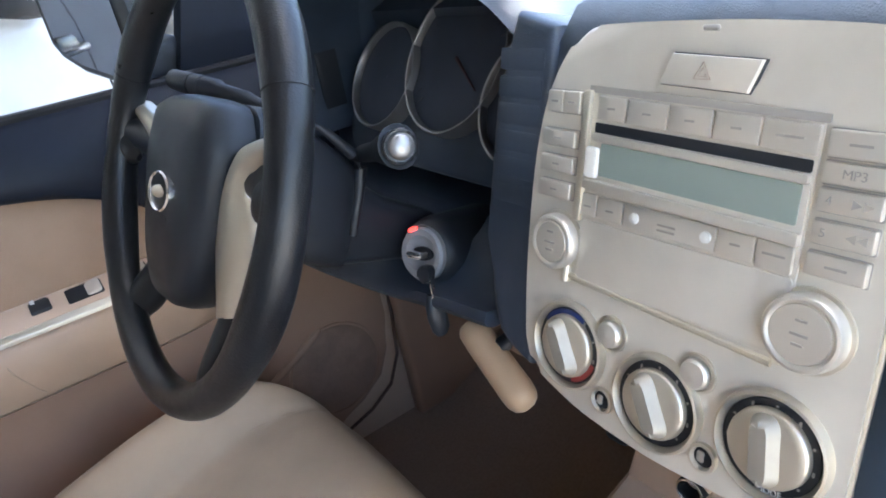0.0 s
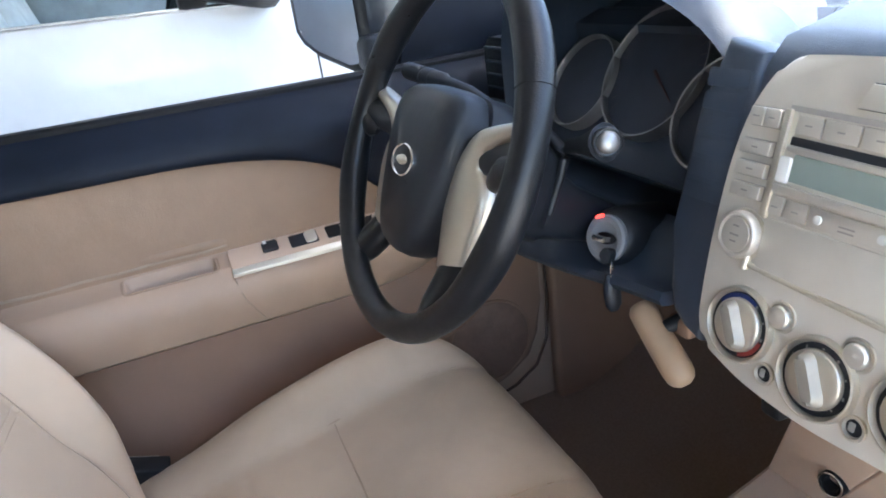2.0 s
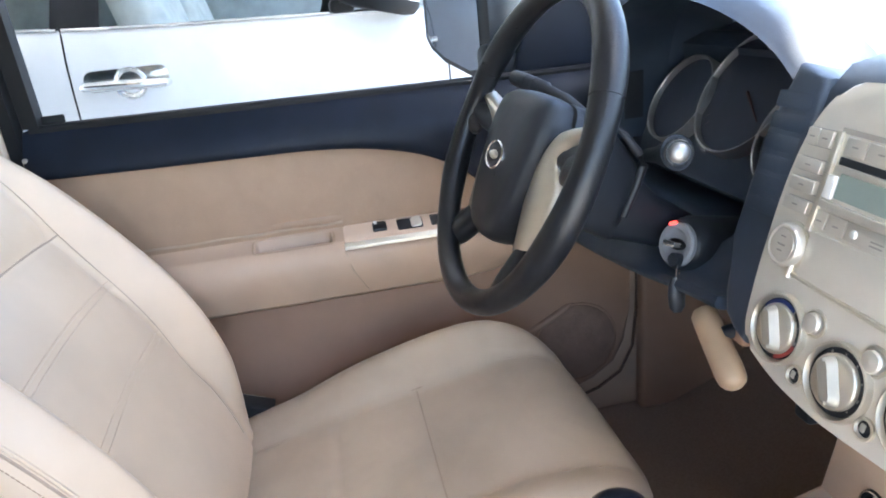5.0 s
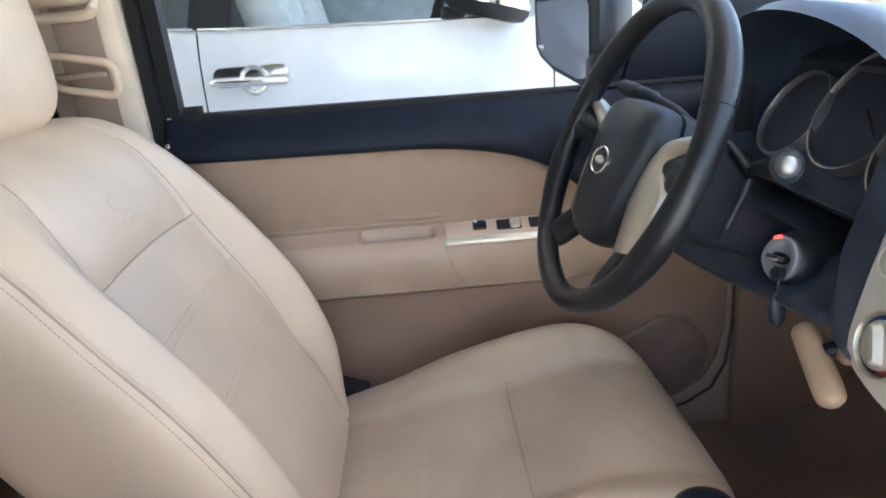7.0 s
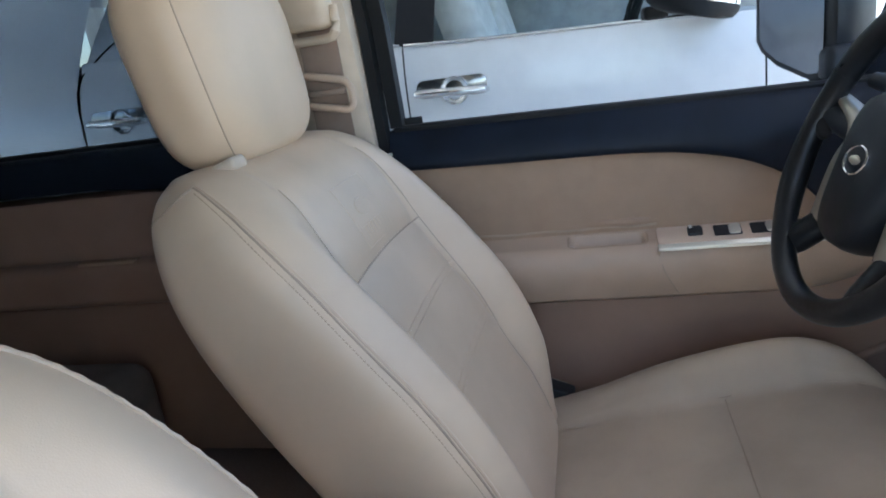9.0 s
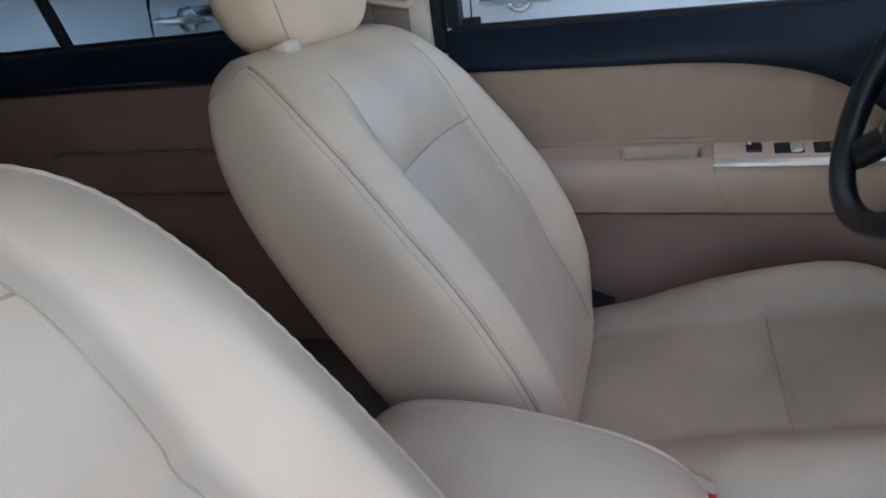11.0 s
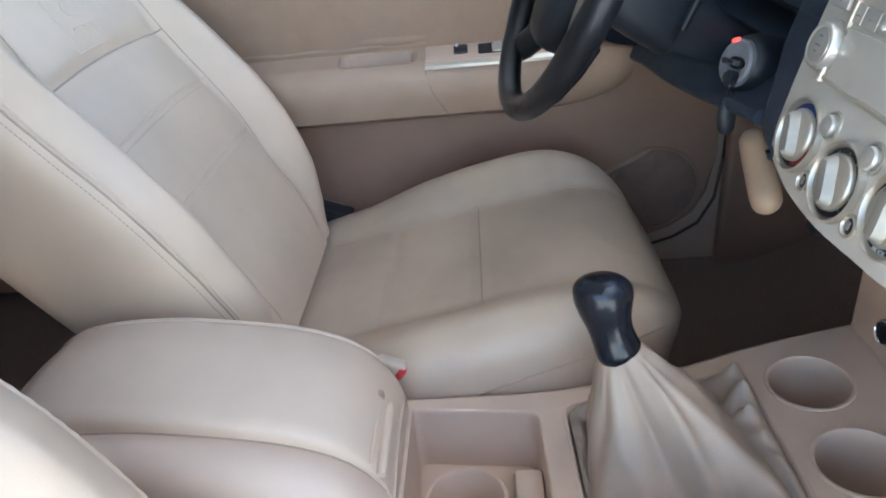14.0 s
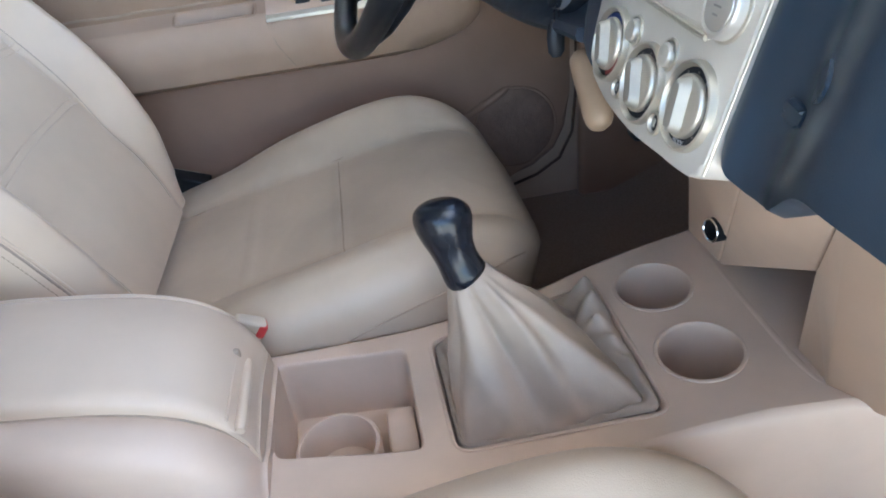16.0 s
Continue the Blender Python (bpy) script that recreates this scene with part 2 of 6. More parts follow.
def build_shell():
    rows = []
    for x in (-0.80, 0.80):
        rows.append([(x, -1.9, FLOOR_Z), (x, 0.74, FLOOR_Z), (x, 0.86, FLOOR_Z + 0.05), (x, 1.02, 0.32), (x, 1.06, 0.5), (x, 1.1, 0.5), (x, 1.1, 0.02), (x, -1.9, 0.02)])
    fl = thing("floor", rings(rows), CARPET, "brown cut-pile carpet on the cabin floor", "carpet", kind="structure")
    part("tunnel", box(-0.15, 0.15, -1.9, 1.02, 0.05, 0.21, 0.03, 4), CARPET, fl)
    thing("wall_front", box(-0.8, 0.8, 1.1, 1.16, -0.05, 0.86, 0), BLACK, "dark firewall behind the footwell", "wall", kind="structure")
    thing("wall_right", box(0.74, 0.80, -1.9, -0.44, -0.1, 0.80, 0), BEIGE_DOOR, "beige lower side of the rear cabin", "wall", kind="structure")
    thing("door_sill", box(0.70, 0.80, -0.44, 0.86, -0.1, 0.15, 0.02, 3), BEIGE_DOOR, "beige door sill under the open passenger doorway", "sill", kind="structure")
    thing("wall_corner", box(0.74, 0.80, 0.86, 1.12, -0.1, 0.84, 0), BEIGE_DOOR, "beige footwell corner beside the doorway", "wall", kind="structure")
    thing("wall_rear", box(-0.8, 0.8, -1.96, -1.9, -0.1, 0.9, 0), BEIGE_DOOR, "beige rear end of the cabin", "wall", kind="structure")
    for s in (-1, 1):
        thing("wall_quarter", box(s * 0.70, s * 0.78, -1.93, -1.62, 0.79, 1.34, 0), PILLAR, "cream trim beside the rear window", "wall", kind="structure")
    thing("wall_left", box(-0.86, -0.80, -1.9, 1.12, -0.3, 0.78, 0), PAINT, "silver outer skin of the car body", "wall", kind="structure")
    thing("ceiling", box(-0.74, 0.74, -1.96, 0.35, 1.335, 1.39, 0.02), HEADLINER, "light grey cloth headliner", "headliner", kind="structure")
    for s in (-1, 1):
        b = tube([(s * 0.765, 1.08, 0.82), (s * 0.71, 0.72, 1.07), (s * 0.64, 0.33, 1.34)], 0.035, 12)
        thing("pillar_front", b, PILLAR, "cream front windscreen pillar trim", "pillar", kind="structure")
        b = tube([(s * 0.77, -1.66, 0.8), (s * 0.64, -1.76, 1.34)], 0.07, 12)
        thing("pillar_rear", b, PILLAR, "rear roof pillar trim", "pillar", kind="structure")
    thing("pillar_middle", box(0.68, 0.78, -0.46, -0.33, FLOOR_Z, 1.34, 0.02), PILLAR, "cream plastic pillar between the doors", "pillar", kind="structure")


build_shell()


# ---- seats ----
SEAT_D, SEAT_N = Vector((0, -0.545, 0.839)), Vector((0, 0.839, 0.545))
TOP_S = 0.64


def back_half(s):
    return spline([(0, 0.225), (0.12, 0.25), (0.3, 0.26), (0.45, 0.255), (0.54, 0.242), (0.595, 0.220), (0.625, 0.185), (TOP_S, 0.14)], s)


def back_inner(s):
    return spline([(0, 0.135), (0.2, 0.148), (0.35, 0.148), (0.5, 0.142), (0.6, 0.125)], s)


def back_skin(s, a, wide=0.0):
    """Sideways and forward offset of the backrest's skin: s up along it, a round it."""
    half = back_half(s)
    ce, se = math.cos(a), math.sin(a)
    x = half * math.copysign(abs(ce) ** 0.42, ce)
    x *= 1 + (wide * (bumpy(s - 0.40, 0.22) - 2.6 * bumpy(s, 0.13)) if ce < 0 else 0.0)
    front = spline([(0, -0.03), (0.06, 0.005), (0.12, 0.028), (0.25, 0.046), (0.42, 0.034), (0.53, 0.012), (0.59, -0.018), (0.625, -0.058), (TOP_S, -0.092)], s)
    rear = spline([(0, -0.18), (0.2, -0.192), (0.42, -0.185), (0.52, -0.168), (0.59, -0.138), (TOP_S, -0.108)], s)
    mid = front * 0.4 + rear * 0.6
    h = mid + (front - mid) * abs(se) ** 0.45 if se > 0 else mid + (rear - mid) * abs(se) ** 0.5
    if se > 0:
        dish = spline([(0, 0.01), (0.15, 0.05), (0.33, 0.052), (0.40, 0.043), (0.46, 0.026), (0.53, 0.008), (TOP_S, 0)], s)
        inner = back_inner(s)
        k = max(0.0, min(1.0, (inner + 0.055 - abs(x)) / 0.06))
        h -= dish * k * k * (3 - 2 * k)
        if s < 0.59:
            h -= 0.003 * bumpy(abs(x) - inner, 0.008)
        if abs(x) < inner:
            arch = 0.007 * (x / inner) ** 2 - 0.007
            h -= 0.005 * bumpy(s - 0.405 + arch, 0.009) + 0.002 * bumpy(s - 0.313 + arch, 0.010) + 0.002 * bumpy(s - 0.217 + arch, 0.010)
            h += 0.006 * math.sin(math.pi * max(0, min(1, (s - 0.28) / 0.12))) * (1 - (x / inner) ** 2)
        h += 0.0016 * noise.noise((x * 14, s * 14, 3.1))
    return x, h


def cushion_height(x, y):
    """Top of the cushion over its plan, x from its middle line."""
    z = spline([(-0.13, 0.30), (0.0, 0.328), (0.12, 0.352), (0.22, 0.372), (0.33, 0.394), (0.40, 0.394), (0.45, 0.376), (0.485, 0.335)], y)
    u = max(0.0, min(1.0, (abs(x) - 0.115) / 0.10))
    z += (0.046 if x > 0 else 0.064) * u * u * (3 - 2 * u) * spline([(-0.1, 0.1), (0.02, 0.3), (0.15, 0.8), (0.3, 1.0), (0.40, 0.75), (0.485, 0.2)], y)
    z -= 0.005 * bumpy(abs(x) - 0.138, 0.007)
    if abs(x) < 0.138:
        z -= 0.003 * bumpy(y - 0.222, 0.008) + 0.002 * bumpy(y - 0.09, 0.006)
    z += 0.002 * noise.noise((x * 12, y * 12, 7.7))
    return z


POSTGREY = mat("dull_metal_post", (0.42, 0.38, 0.32), 0.55, metal=0.6)


def build_seat(cx, dy, label, crossed=True):
    inboard = 1 if cx < 0 else -1
    base = Vector((cx, dy, 0.36))
    seat = empty("front_seat", (cx, 0.2 + dy, FLOOR_Z), label, "car seat", "front seats")

    def at(x, s, h):
        return base + Vector((x, 0, 0)) + SEAT_D * s + SEAT_N * h

    def skin(s, a, out=0.0):
        x, h = back_skin(s, a, 0.058 if crossed else 0.0)
        return at(x, s, h + out)

    def front(s, x, out=0.0):
        a = math.acos(max(-1, min(1, math.copysign(abs(x / back_half(s)) ** (1 / 0.42), x))))
        return skin(s, a, out)

    n, k = 110, 190
    rows = [[skin(TOP_S * (1 - (1 - i / n) ** 1.25), 2 * math.pi * (j + 0.5) / k) for j in range(k)] for i in range(n + 1)]
    back = part("backrest", rings(rows), LEATHER, seat, angle=65)
    for sx in (-1, 1):
        ss = [0.03 + 0.52 * i / 60 for i in range(61)]
        part("panel_seam", tube([front(s, sx * back_inner(s) * (1.0 if crossed else 0.86), 0.0005) for s in ss], 0.0007, 6), SEAM, back)
        # piped side seam with its row of stitches
        path = [skin(0.04 + 0.565 * i / 90, (0.56 if sx > 0 else math.pi - 0.56), 0.0) for i in range(91)]
        path += [skin(0.605, (0.56 - 0.80 * i / 20) if sx > 0 else math.pi - 0.56 + 0.80 * i / 20, 0.0) for i in range(1, 21)]
        part("side_seam", tube(path, 0.0013, 6), SEAM, back)
        path2 = [skin(0.04 + 0.565 * i / 90, (0.61 if sx > 0 else math.pi - 0.61), 0.0) for i in range(91)]
        part("side_piping", tube(path2, 0.0021 if crossed else [0.0020 + 0.0007 * (i % 2) for i in range(91)], 6), LEATHER, back)
        bm = bmesh.new()
        st = [skin(0.05 + 0.55 * (i // 2 + (0.72 if i % 2 else 0)) / 105, (0.47 if sx > 0 else math.pi - 0.47), 0.0003) for i in range(210)]
        for a, b in zip(st[::2], st[1::2]):
            tube([a, b], 0.0005, 5, bm)
        tagged(part("stitching", bm, STITCH, back), kind="stuff")
    for s0, r, stuff in ((0.405, 0.0012, SEAM), (0.318, 0.0018, LEATHER), (0.308, 0.0015, LEATHER), (0.222, 0.0016, LEATHER), (0.212, 0.0014, LEATHER)) if crossed else ((0.525, 0.0009, SEAM),):
        pts = []
        for i in range(41):
            u = -1 + i / 20
            pts.append(front(s0 + 0.007 - 0.007 * u * u, u * back_inner(s0) * (0.995 if crossed else 0.855), 0.0006 if stuff is SEAM else -0.0004))
        part("cross_seam", tube(pts, r, 6), stuff, back)
    # embossed plate: a frame, an oval and a bar
    bm = bmesh.new()
    fr = [(-0.052, 0.425), (0.052, 0.425), (0.052, 0.515), (-0.052, 0.515)]
    for (x0, s0), (x1, s1) in zip(fr, fr[1:] + fr[:1]):
        tube([front(s0 + (s1 - s0) * i / 10, x0 + (x1 - x0) * i / 10, 0.0) for i in range(11)], 0.0006, 6, bm)
    tube([front(0.475 + 0.012 * math.sin(t), 0.024 * math.cos(t), 0.0) for t in [2 * math.pi * i / 24 for i in range(24)]], 0.0008, 6, bm, loop=True)
    for i in range(7):
        x0 = -0.042 + 0.0125 * i
        tube([front(0.436, x0, 0.0), front(0.452, x0, 0.0), front(0.452, x0 + 0.008, 0.0)], 0.0009, 6, bm)
    part("embossing", bm, LEATHER, back, "embossed panel")

    # cushion
    ny, nx = 90, 130
    rows = []
    for i in range(ny + 1):
        y = -0.13 + 0.615 * (i / ny)
        half = spline([(-0.13, 0.225), (0.1, 0.254), (0.3, 0.254), (0.38, 0.237), (0.43, 0.207), (0.465, 0.168), (0.485, 0.125)], y)
        row = []
        for j in range(nx):
            a = 2 * math.pi * j / nx
            ce, se = math.cos(a), math.sin(a)
            x = half * math.copysign(abs(ce) ** 0.42, ce)
            top = cushion_height(x, y)
            mid = min(0.315, top - 0.015)
            low = 0.15 + 0.06 * max(0, (y - 0.36) / 0.125)
            z = mid + (top - mid) * abs(se) ** 0.5 if se >= 0 else mid - (mid - low) * abs(se) ** 0.4
            row.append((cx + x, y + dy + 0.20 * (z - 0.335) * max(0.0, (y - 0.25) / 0.235), z))
        rows.append(row)
    cus = part("cushion", rings(rows), CUSHION, seat, "greyish-beige leather cushion with shade in its colour", angle=65)

    def ctop(x, y, out=0.0):
        half = spline([(-0.13, 0.225), (0.1, 0.254), (0.3, 0.254), (0.38, 0.237), (0.43, 0.207), (0.465, 0.168), (0.485, 0.125)], y)
        top = cushion_height(x, y)
        mid = min(0.315, top - 0.015)
        ce = min(1, abs(x / half)) ** (1 / 0.42)
        z = mid + (top - mid) * math.sqrt(max(0, 1 - ce * ce)) ** 0.5
        return Vector((cx + x, y + dy + 0.20 * (z - 0.335) * max(0.0, (y - 0.25) / 0.235), z + out))

    for sx in (-1, 1):
        part("panel_seam", tube([ctop(sx * 0.138, -0.05 + 0.47 * i / 50, 0.0003) for i in range(51)], 0.0009, 6), SEAM, cus)
        pts = []
        for i in range(61):
            y = -0.02 + 0.46 * i / 60
            half = spline([(-0.13, 0.225), (0.1, 0.254), (0.3, 0.254), (0.38, 0.237), (0.43, 0.207), (0.465, 0.168), (0.485, 0.125)], y)
            top = cushion_height(sx * half * 0.97, y)
            mid = min(0.315, top - 0.015)
            a = -0.30 + 0.62 * (i / 60)
            z = mid + (top - mid) * math.sin(a) ** 0.5 if a > 0 else mid - (mid - 0.15) * abs(math.sin(a)) ** 0.4 * 0.45
            pts.append((cx + sx * (half * math.cos(a) ** 0.42 + 0.0005), y + dy + 0.20 * (z - 0.335) * max(0.0, (y - 0.25) / 0.235), z))
        pts = [Vector(pts[k]) if k in (0, 60) else (Vector(pts[k - 1]) + Vector(pts[k]) * 2 + Vector(pts[k + 1])) / 4 for k in range(61)]
        part("side_seam", tube(pts, 0.0010, 6), SEAM, cus)
    part("cross_seam", tube([ctop(-0.137 + 0.274 * i / 30, 0.222, 0.0003) for i in range(31)], 0.0011, 6), SEAM, cus)
    part("seat_base", box(cx - 0.2, cx + 0.2, -0.1 + dy, 0.40 + dy, FLOOR_Z, 0.17, 0.01), BLACK, seat, "black seat rails and base")

    # headrest
    c = Vector((cx, dy - 0.410, 0.961))
    tilt = radians(-8)
    d, nn = Vector((0, math.sin(tilt), math.cos(tilt))), Vector((0, math.cos(tilt), -math.sin(tilt)))

    def pad(v, a, grow=1.0):
        r = max(0.05, (1 - min(1, abs(v)) ** 4.0) ** (1 / 2.4))
        wide = (0.147 + 0.010 * v) * r ** 0.55 * grow
        return c + d * (0.124 * v) + Vector((wide * math.copysign(abs(math.cos(a)) ** 0.55, math.cos(a)), 0, 0)) + nn * (0.066 * grow * r ** 0.8 * math.copysign(abs(math.sin(a)) ** 0.7, math.sin(a)))

    rows = [[pad(math.sin(math.pi / 2 * (-1 + 2 * i / 36)), 2 * math.pi * (j + 0.5) / 64) for j in range(64)] for i in range(37)]
    hr = part("headrest", rings(rows), LEATHER, seat, angle=65)
    for a in (0.55, math.pi - 0.55):
        part("side_seam", tube([pad(math.sin(math.pi / 2 * (-0.93 + 1.86 * i / 40)), a) for i in range(41)], 0.0009, 6), SEAM, hr)
    for sx in (-0.09, 0.09):
        p = at(sx, 0.61, -0.062)
        part("headrest_post", tube([p - d * 0.02, p + d * 0.10], 0.006, 10), POSTGREY, seat, "dull metal headrest post")
        q = Vector((cx + sx + 0.028 * inboard, dy - 0.362, 0.862 + 0.07 * (-sx * inboard)))
        part("post_guide", box(-0.017, 0.017, -0.022, 0.010, -0.012, 0.004, 0.0055, 3, Matrix.Translation(q) @ Matrix.Rotation(radians(18), 4, "X")), PILLAR, seat, "cream plastic post guide")
    return seat


build_seat(-0.385, 0.0, "beige leather driver's seat with embossed backrest")
build_seat(0.385, 0.066, "beige leather passenger seat beside the console", False)


def build_bench():
    bench = empty("rear_bench", (0, -1.15, FLOOR_Z), "rear bench seat, deep shade mixed into its grey-brown cloth", "car seat")
    # Cloth darkened to grey-brown; the rear cabin's shade is in its colour.
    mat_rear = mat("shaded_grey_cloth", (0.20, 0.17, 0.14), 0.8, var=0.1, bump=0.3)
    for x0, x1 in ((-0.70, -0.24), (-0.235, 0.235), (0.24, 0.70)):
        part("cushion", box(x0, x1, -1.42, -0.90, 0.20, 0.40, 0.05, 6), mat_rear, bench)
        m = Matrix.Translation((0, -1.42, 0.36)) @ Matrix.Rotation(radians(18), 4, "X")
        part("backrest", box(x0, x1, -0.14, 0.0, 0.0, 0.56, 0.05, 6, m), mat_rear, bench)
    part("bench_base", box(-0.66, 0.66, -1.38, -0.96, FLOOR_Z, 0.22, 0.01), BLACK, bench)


build_bench()


# ---- left doors ----
DOORBLACK = mat("navy_black_vinyl", (0.0050, 0.0085, 0.0165), 0.50, var=0.12, bump=0.2, grain=900, spec=0.22)
SEALBROWN = mat("dark_brown_rubber", (0.11, 0.072, 0.055), 0.8, spec=0.2)


def build_front_door():
    door = empty("front_door", (-0.76, 0.1, 0.2), "beige and black front car door with open window", "car door", "left doors")
    # lower panel, its front edge swept round the footwell
    yz = [(-0.30, 0.14), (0.30, 0.14), (0.46, 0.160), (0.54, 0.172), (0.60, 0.190), (0.645, 0.222), (0.668, 0.268), (0.676, 0.34), (0.676, 0.52), (0.67, 0.62), (0.64, 0.745), (-0.30, 0.745)]
    part("inner_panel", prism(yz, lambda u, v, w: Vector((-0.80 + w, u, v)), 0.072, 0.012, 3), LOWER_DOOR, door, "brown-beige moulded lower panel")
    # padded cloth insert over the armrest
    ins = [(-0.30, 0.585), (0.45, 0.585), (0.47, 0.62), (0.44, 0.735), (-0.30, 0.742)]
    part("cloth_insert", prism(ins, lambda u, v, w: Vector((-0.76 + w, u, v)), 0.036, 0.006, 3), BEIGE_DOOR, door, "beige cloth insert")
    # upper black trim with its curved lower edge
    low = [(-0.31, 0.738), (-0.15, 0.734), (0.0, 0.731), (0.10, 0.729), (0.18, 0.723), (0.23, 0.715), (0.28, 0.703), (0.32, 0.688), (0.36, 0.665), (0.40, 0.630), (0.43, 0.592), (0.50, 0.565)]
    low += [(0.68, 0.56), (0.74, 0.62), (0.80, 0.70)]
    rows = []
    for i in range(75):
        y = -0.31 + 1.11 * i / 74
        z0, z1 = spline(low, y), spline([(-0.31, 0.811), (0.05, 0.808), (0.35, 0.806), (0.80, 0.805)], y)
        sec = [(-0.80, z0), (-0.722, z0 + 0.001), (-0.713, z0 + 0.003), (-0.709, z0 + 0.009)]
        for k in range(1, 11):
            z = z0 + 0.009 + (z1 - z0 - 0.009) * k / 10
            # swells out, then rolls back to the window
            h = max(0.0, (z - 0.70) / (z1 - 0.70))
            sec.append((-0.709 + 0.004 * math.sin(math.pi * min(1.0, h * 1.3)) - 0.036 * h ** 2.6, z))
        rows.append([(x, y, z) for x, z in sec] + [(-0.80, y, z1)])
    part("upper_trim", rings(rows), DOORBLACK, door, "black textured upper door trim", angle=60)
    part("window_seal", rings([[(x, y, spline([(-0.3, 0.812), (0.05, 0.808), (0.35, 0.805), (0.8, 0.804)], y) + dz) for x, dz in ((-0.772, -0.012), (-0.745, -0.012), (-0.742, -0.004), (-0.742, 0.002), (-0.746, 0.006), (-0.768, 0.006), (-0.772, 0.002))] for y in [-0.30 + 1.08 * i / 16 for i in range(17)]]), RUBBER, door, "black rubber window seal")
    # armrest, running forward and ending rounded
    rows = []
    prof = [(-0.73, 0.474), (-0.70, 0.472), (-0.684, 0.482), (-0.674, 0.51), (-0.673, 0.548), (-0.680, 0.566), (-0.690, 0.5765), (-0.6925, 0.5780), (-0.6940, 0.5785), (-0.7000, 0.5805), (-0.7120, 0.5848), (-0.7190, 0.5885), (-0.7205, 0.5895), (-0.735, 0.600)]
    deep = [0] * 8 + [0.25, 1, 1, 0.25, 0, 0]
    ys = [-0.30 + 0.295 * i / 14 for i in range(14)] + [-0.003, 0.0, 0.003, 0.007, 0.012] + [0.02 + 0.09 * i / 6 for i in range(7)] + [0.116, 0.121, 0.125, 0.128, 0.131] + [0.15 + 0.36 * i / 22 for i in range(23)]
    for y in ys:
        e = max(0.0, (y - 0.33) / 0.185)
        f = math.sqrt(max(0.01, 1 - e * e))
        well = 0.019 * max(0.0, min(1.0, min(y, 0.128 - y) / 0.008))
        rows.append([(-0.735 + (x + 0.735) * f, y, (0.545 + (z - 0.545) * (0.25 + 0.75 * f)) - well * dd) for (x, z), dd in zip(prof, deep)])
    rows = [[(-0.76, r[0][1], r[0][2])] + r + [(-0.76, r[-1][1], r[-1][2])] for r in rows]
    arm = part("armrest", rings(rows), ARMREST, door, "padded rosy-beige armrest")
    part("armrest_joint", tube([(-0.6785, 0.146, 0.568), (-0.6715, 0.155, 0.53), (-0.674, 0.170, 0.50), (-0.690, 0.182, 0.476)], 0.0011, 6), SEAM, door)
    part("panel_joint", tube([(-0.7238, -0.29 + 0.44 * i / 20, 0.6005 + 0.001 * math.sin(i * 1.3)) for i in range(21)], 0.0022, 6), SEAM, door)
    # soft fold above the pull cup
    part("vinyl_fold", rings([[(-0.725 + 0.006 * math.sin(math.pi * j / 8) * math.sin(math.pi * i / 20), 0.02 + 0.14 * i / 20, 0.600 + 0.016 * j / 8) for j in range(9)] for i in range(21)], closed=False), BEIGE_DOOR, door)
    # raised rim round the pull well
    rim = rounded(-0.004, 0.132, -0.7225, -0.6905, 0.008)
    part("pull_cup", tube([(v, u, 0.5800 + (v + 0.70) * -0.40) for u, v in rim], 0.0016, 8, loop=True, flat=0.7), BEIGE_DOOR, door)
    # switch plate
    sl = lambda u, v, w: Vector((v, u, 0.581 + (v + 0.70) * -0.42 + w))
    part("switch_plate", prism(rounded(0.148, 0.40, -0.722, -0.682, 0.004), sl, 0.0035, 0.001), BEIGE, door, "smooth beige switch plate")
    part("trim_strip", prism(rounded(0.147, 0.405, -0.6835, -0.6765, 0.0008, 2), lambda u, v, w: Vector((v + 0.001, u, 0.5685 + (v + 0.68) * -0.9 + w)), 0.005, 0.0012), SATIN, door, "silver strip")
    part("lock_switch", prism(rounded(0.198, 0.222, -0.714, -0.696, 0.003), lambda u, v, w: sl(u, v, w + 0.003), 0.005, 0.002), BLACK, door, "small black lock switch")
    part("lock_mark", prism(rounded(0.201, 0.206, -0.716, -0.709, 0.001, 2), lambda u, v, w: sl(u, v, w + 0.0075), 0.001, 0), WHITE, door)
    for y0 in (0.240, 0.298, 0.352):
        part("switch_well", prism(rounded(y0, y0 + 0.044, -0.717, -0.692, 0.003), lambda u, v, w: sl(u, v, w + 0.002), 0.0022, 0), BLACK, door)
        part("window_switch", prism(rounded(y0 + 0.024, y0 + 0.042, -0.715, -0.694, 0.004), lambda u, v, w: sl(u, v, w + 0.003 + 0.002 * (u - y0 - 0.024) / 0.018), 0.003, 0.001), SILVER_BTN, door, "silver window switch")
    # knee crease and speaker swell
    part("door_ridge", tube([(-0.735, 0.36, 0.262), (-0.731, 0.41, 0.290), (-0.729, 0.46, 0.317), (-0.728, 0.52, 0.348), (-0.729, 0.545, 0.362), (-0.734, 0.562, 0.372)], [0.002, 0.006, 0.0075, 0.008, 0.0075, 0.004], 14), LOWER_DOOR, door)
    part("speaker_grille", lathe([(0.080, 0.0), (0.080, 0.003), (0.077, 0.0045), (0.05, 0.0062), (0.002, 0.0070)], Matrix.Translation((-0.730, 0.563, 0.283)) @ Matrix.Rotation(radians(90), 4, "Y"), 48), SPEAKER, door, "round speaker cover")
    part("speaker_rim", tube([(-0.728, 0.563 + 0.084 * math.cos(t), 0.283 + 0.084 * math.sin(t)) for t in [2 * math.pi * i / 56 for i in range(56)]], 0.0020, 8, loop=True, up=(1, 0, 0)), LOWER_DOOR, door, "raised rim round the speaker")
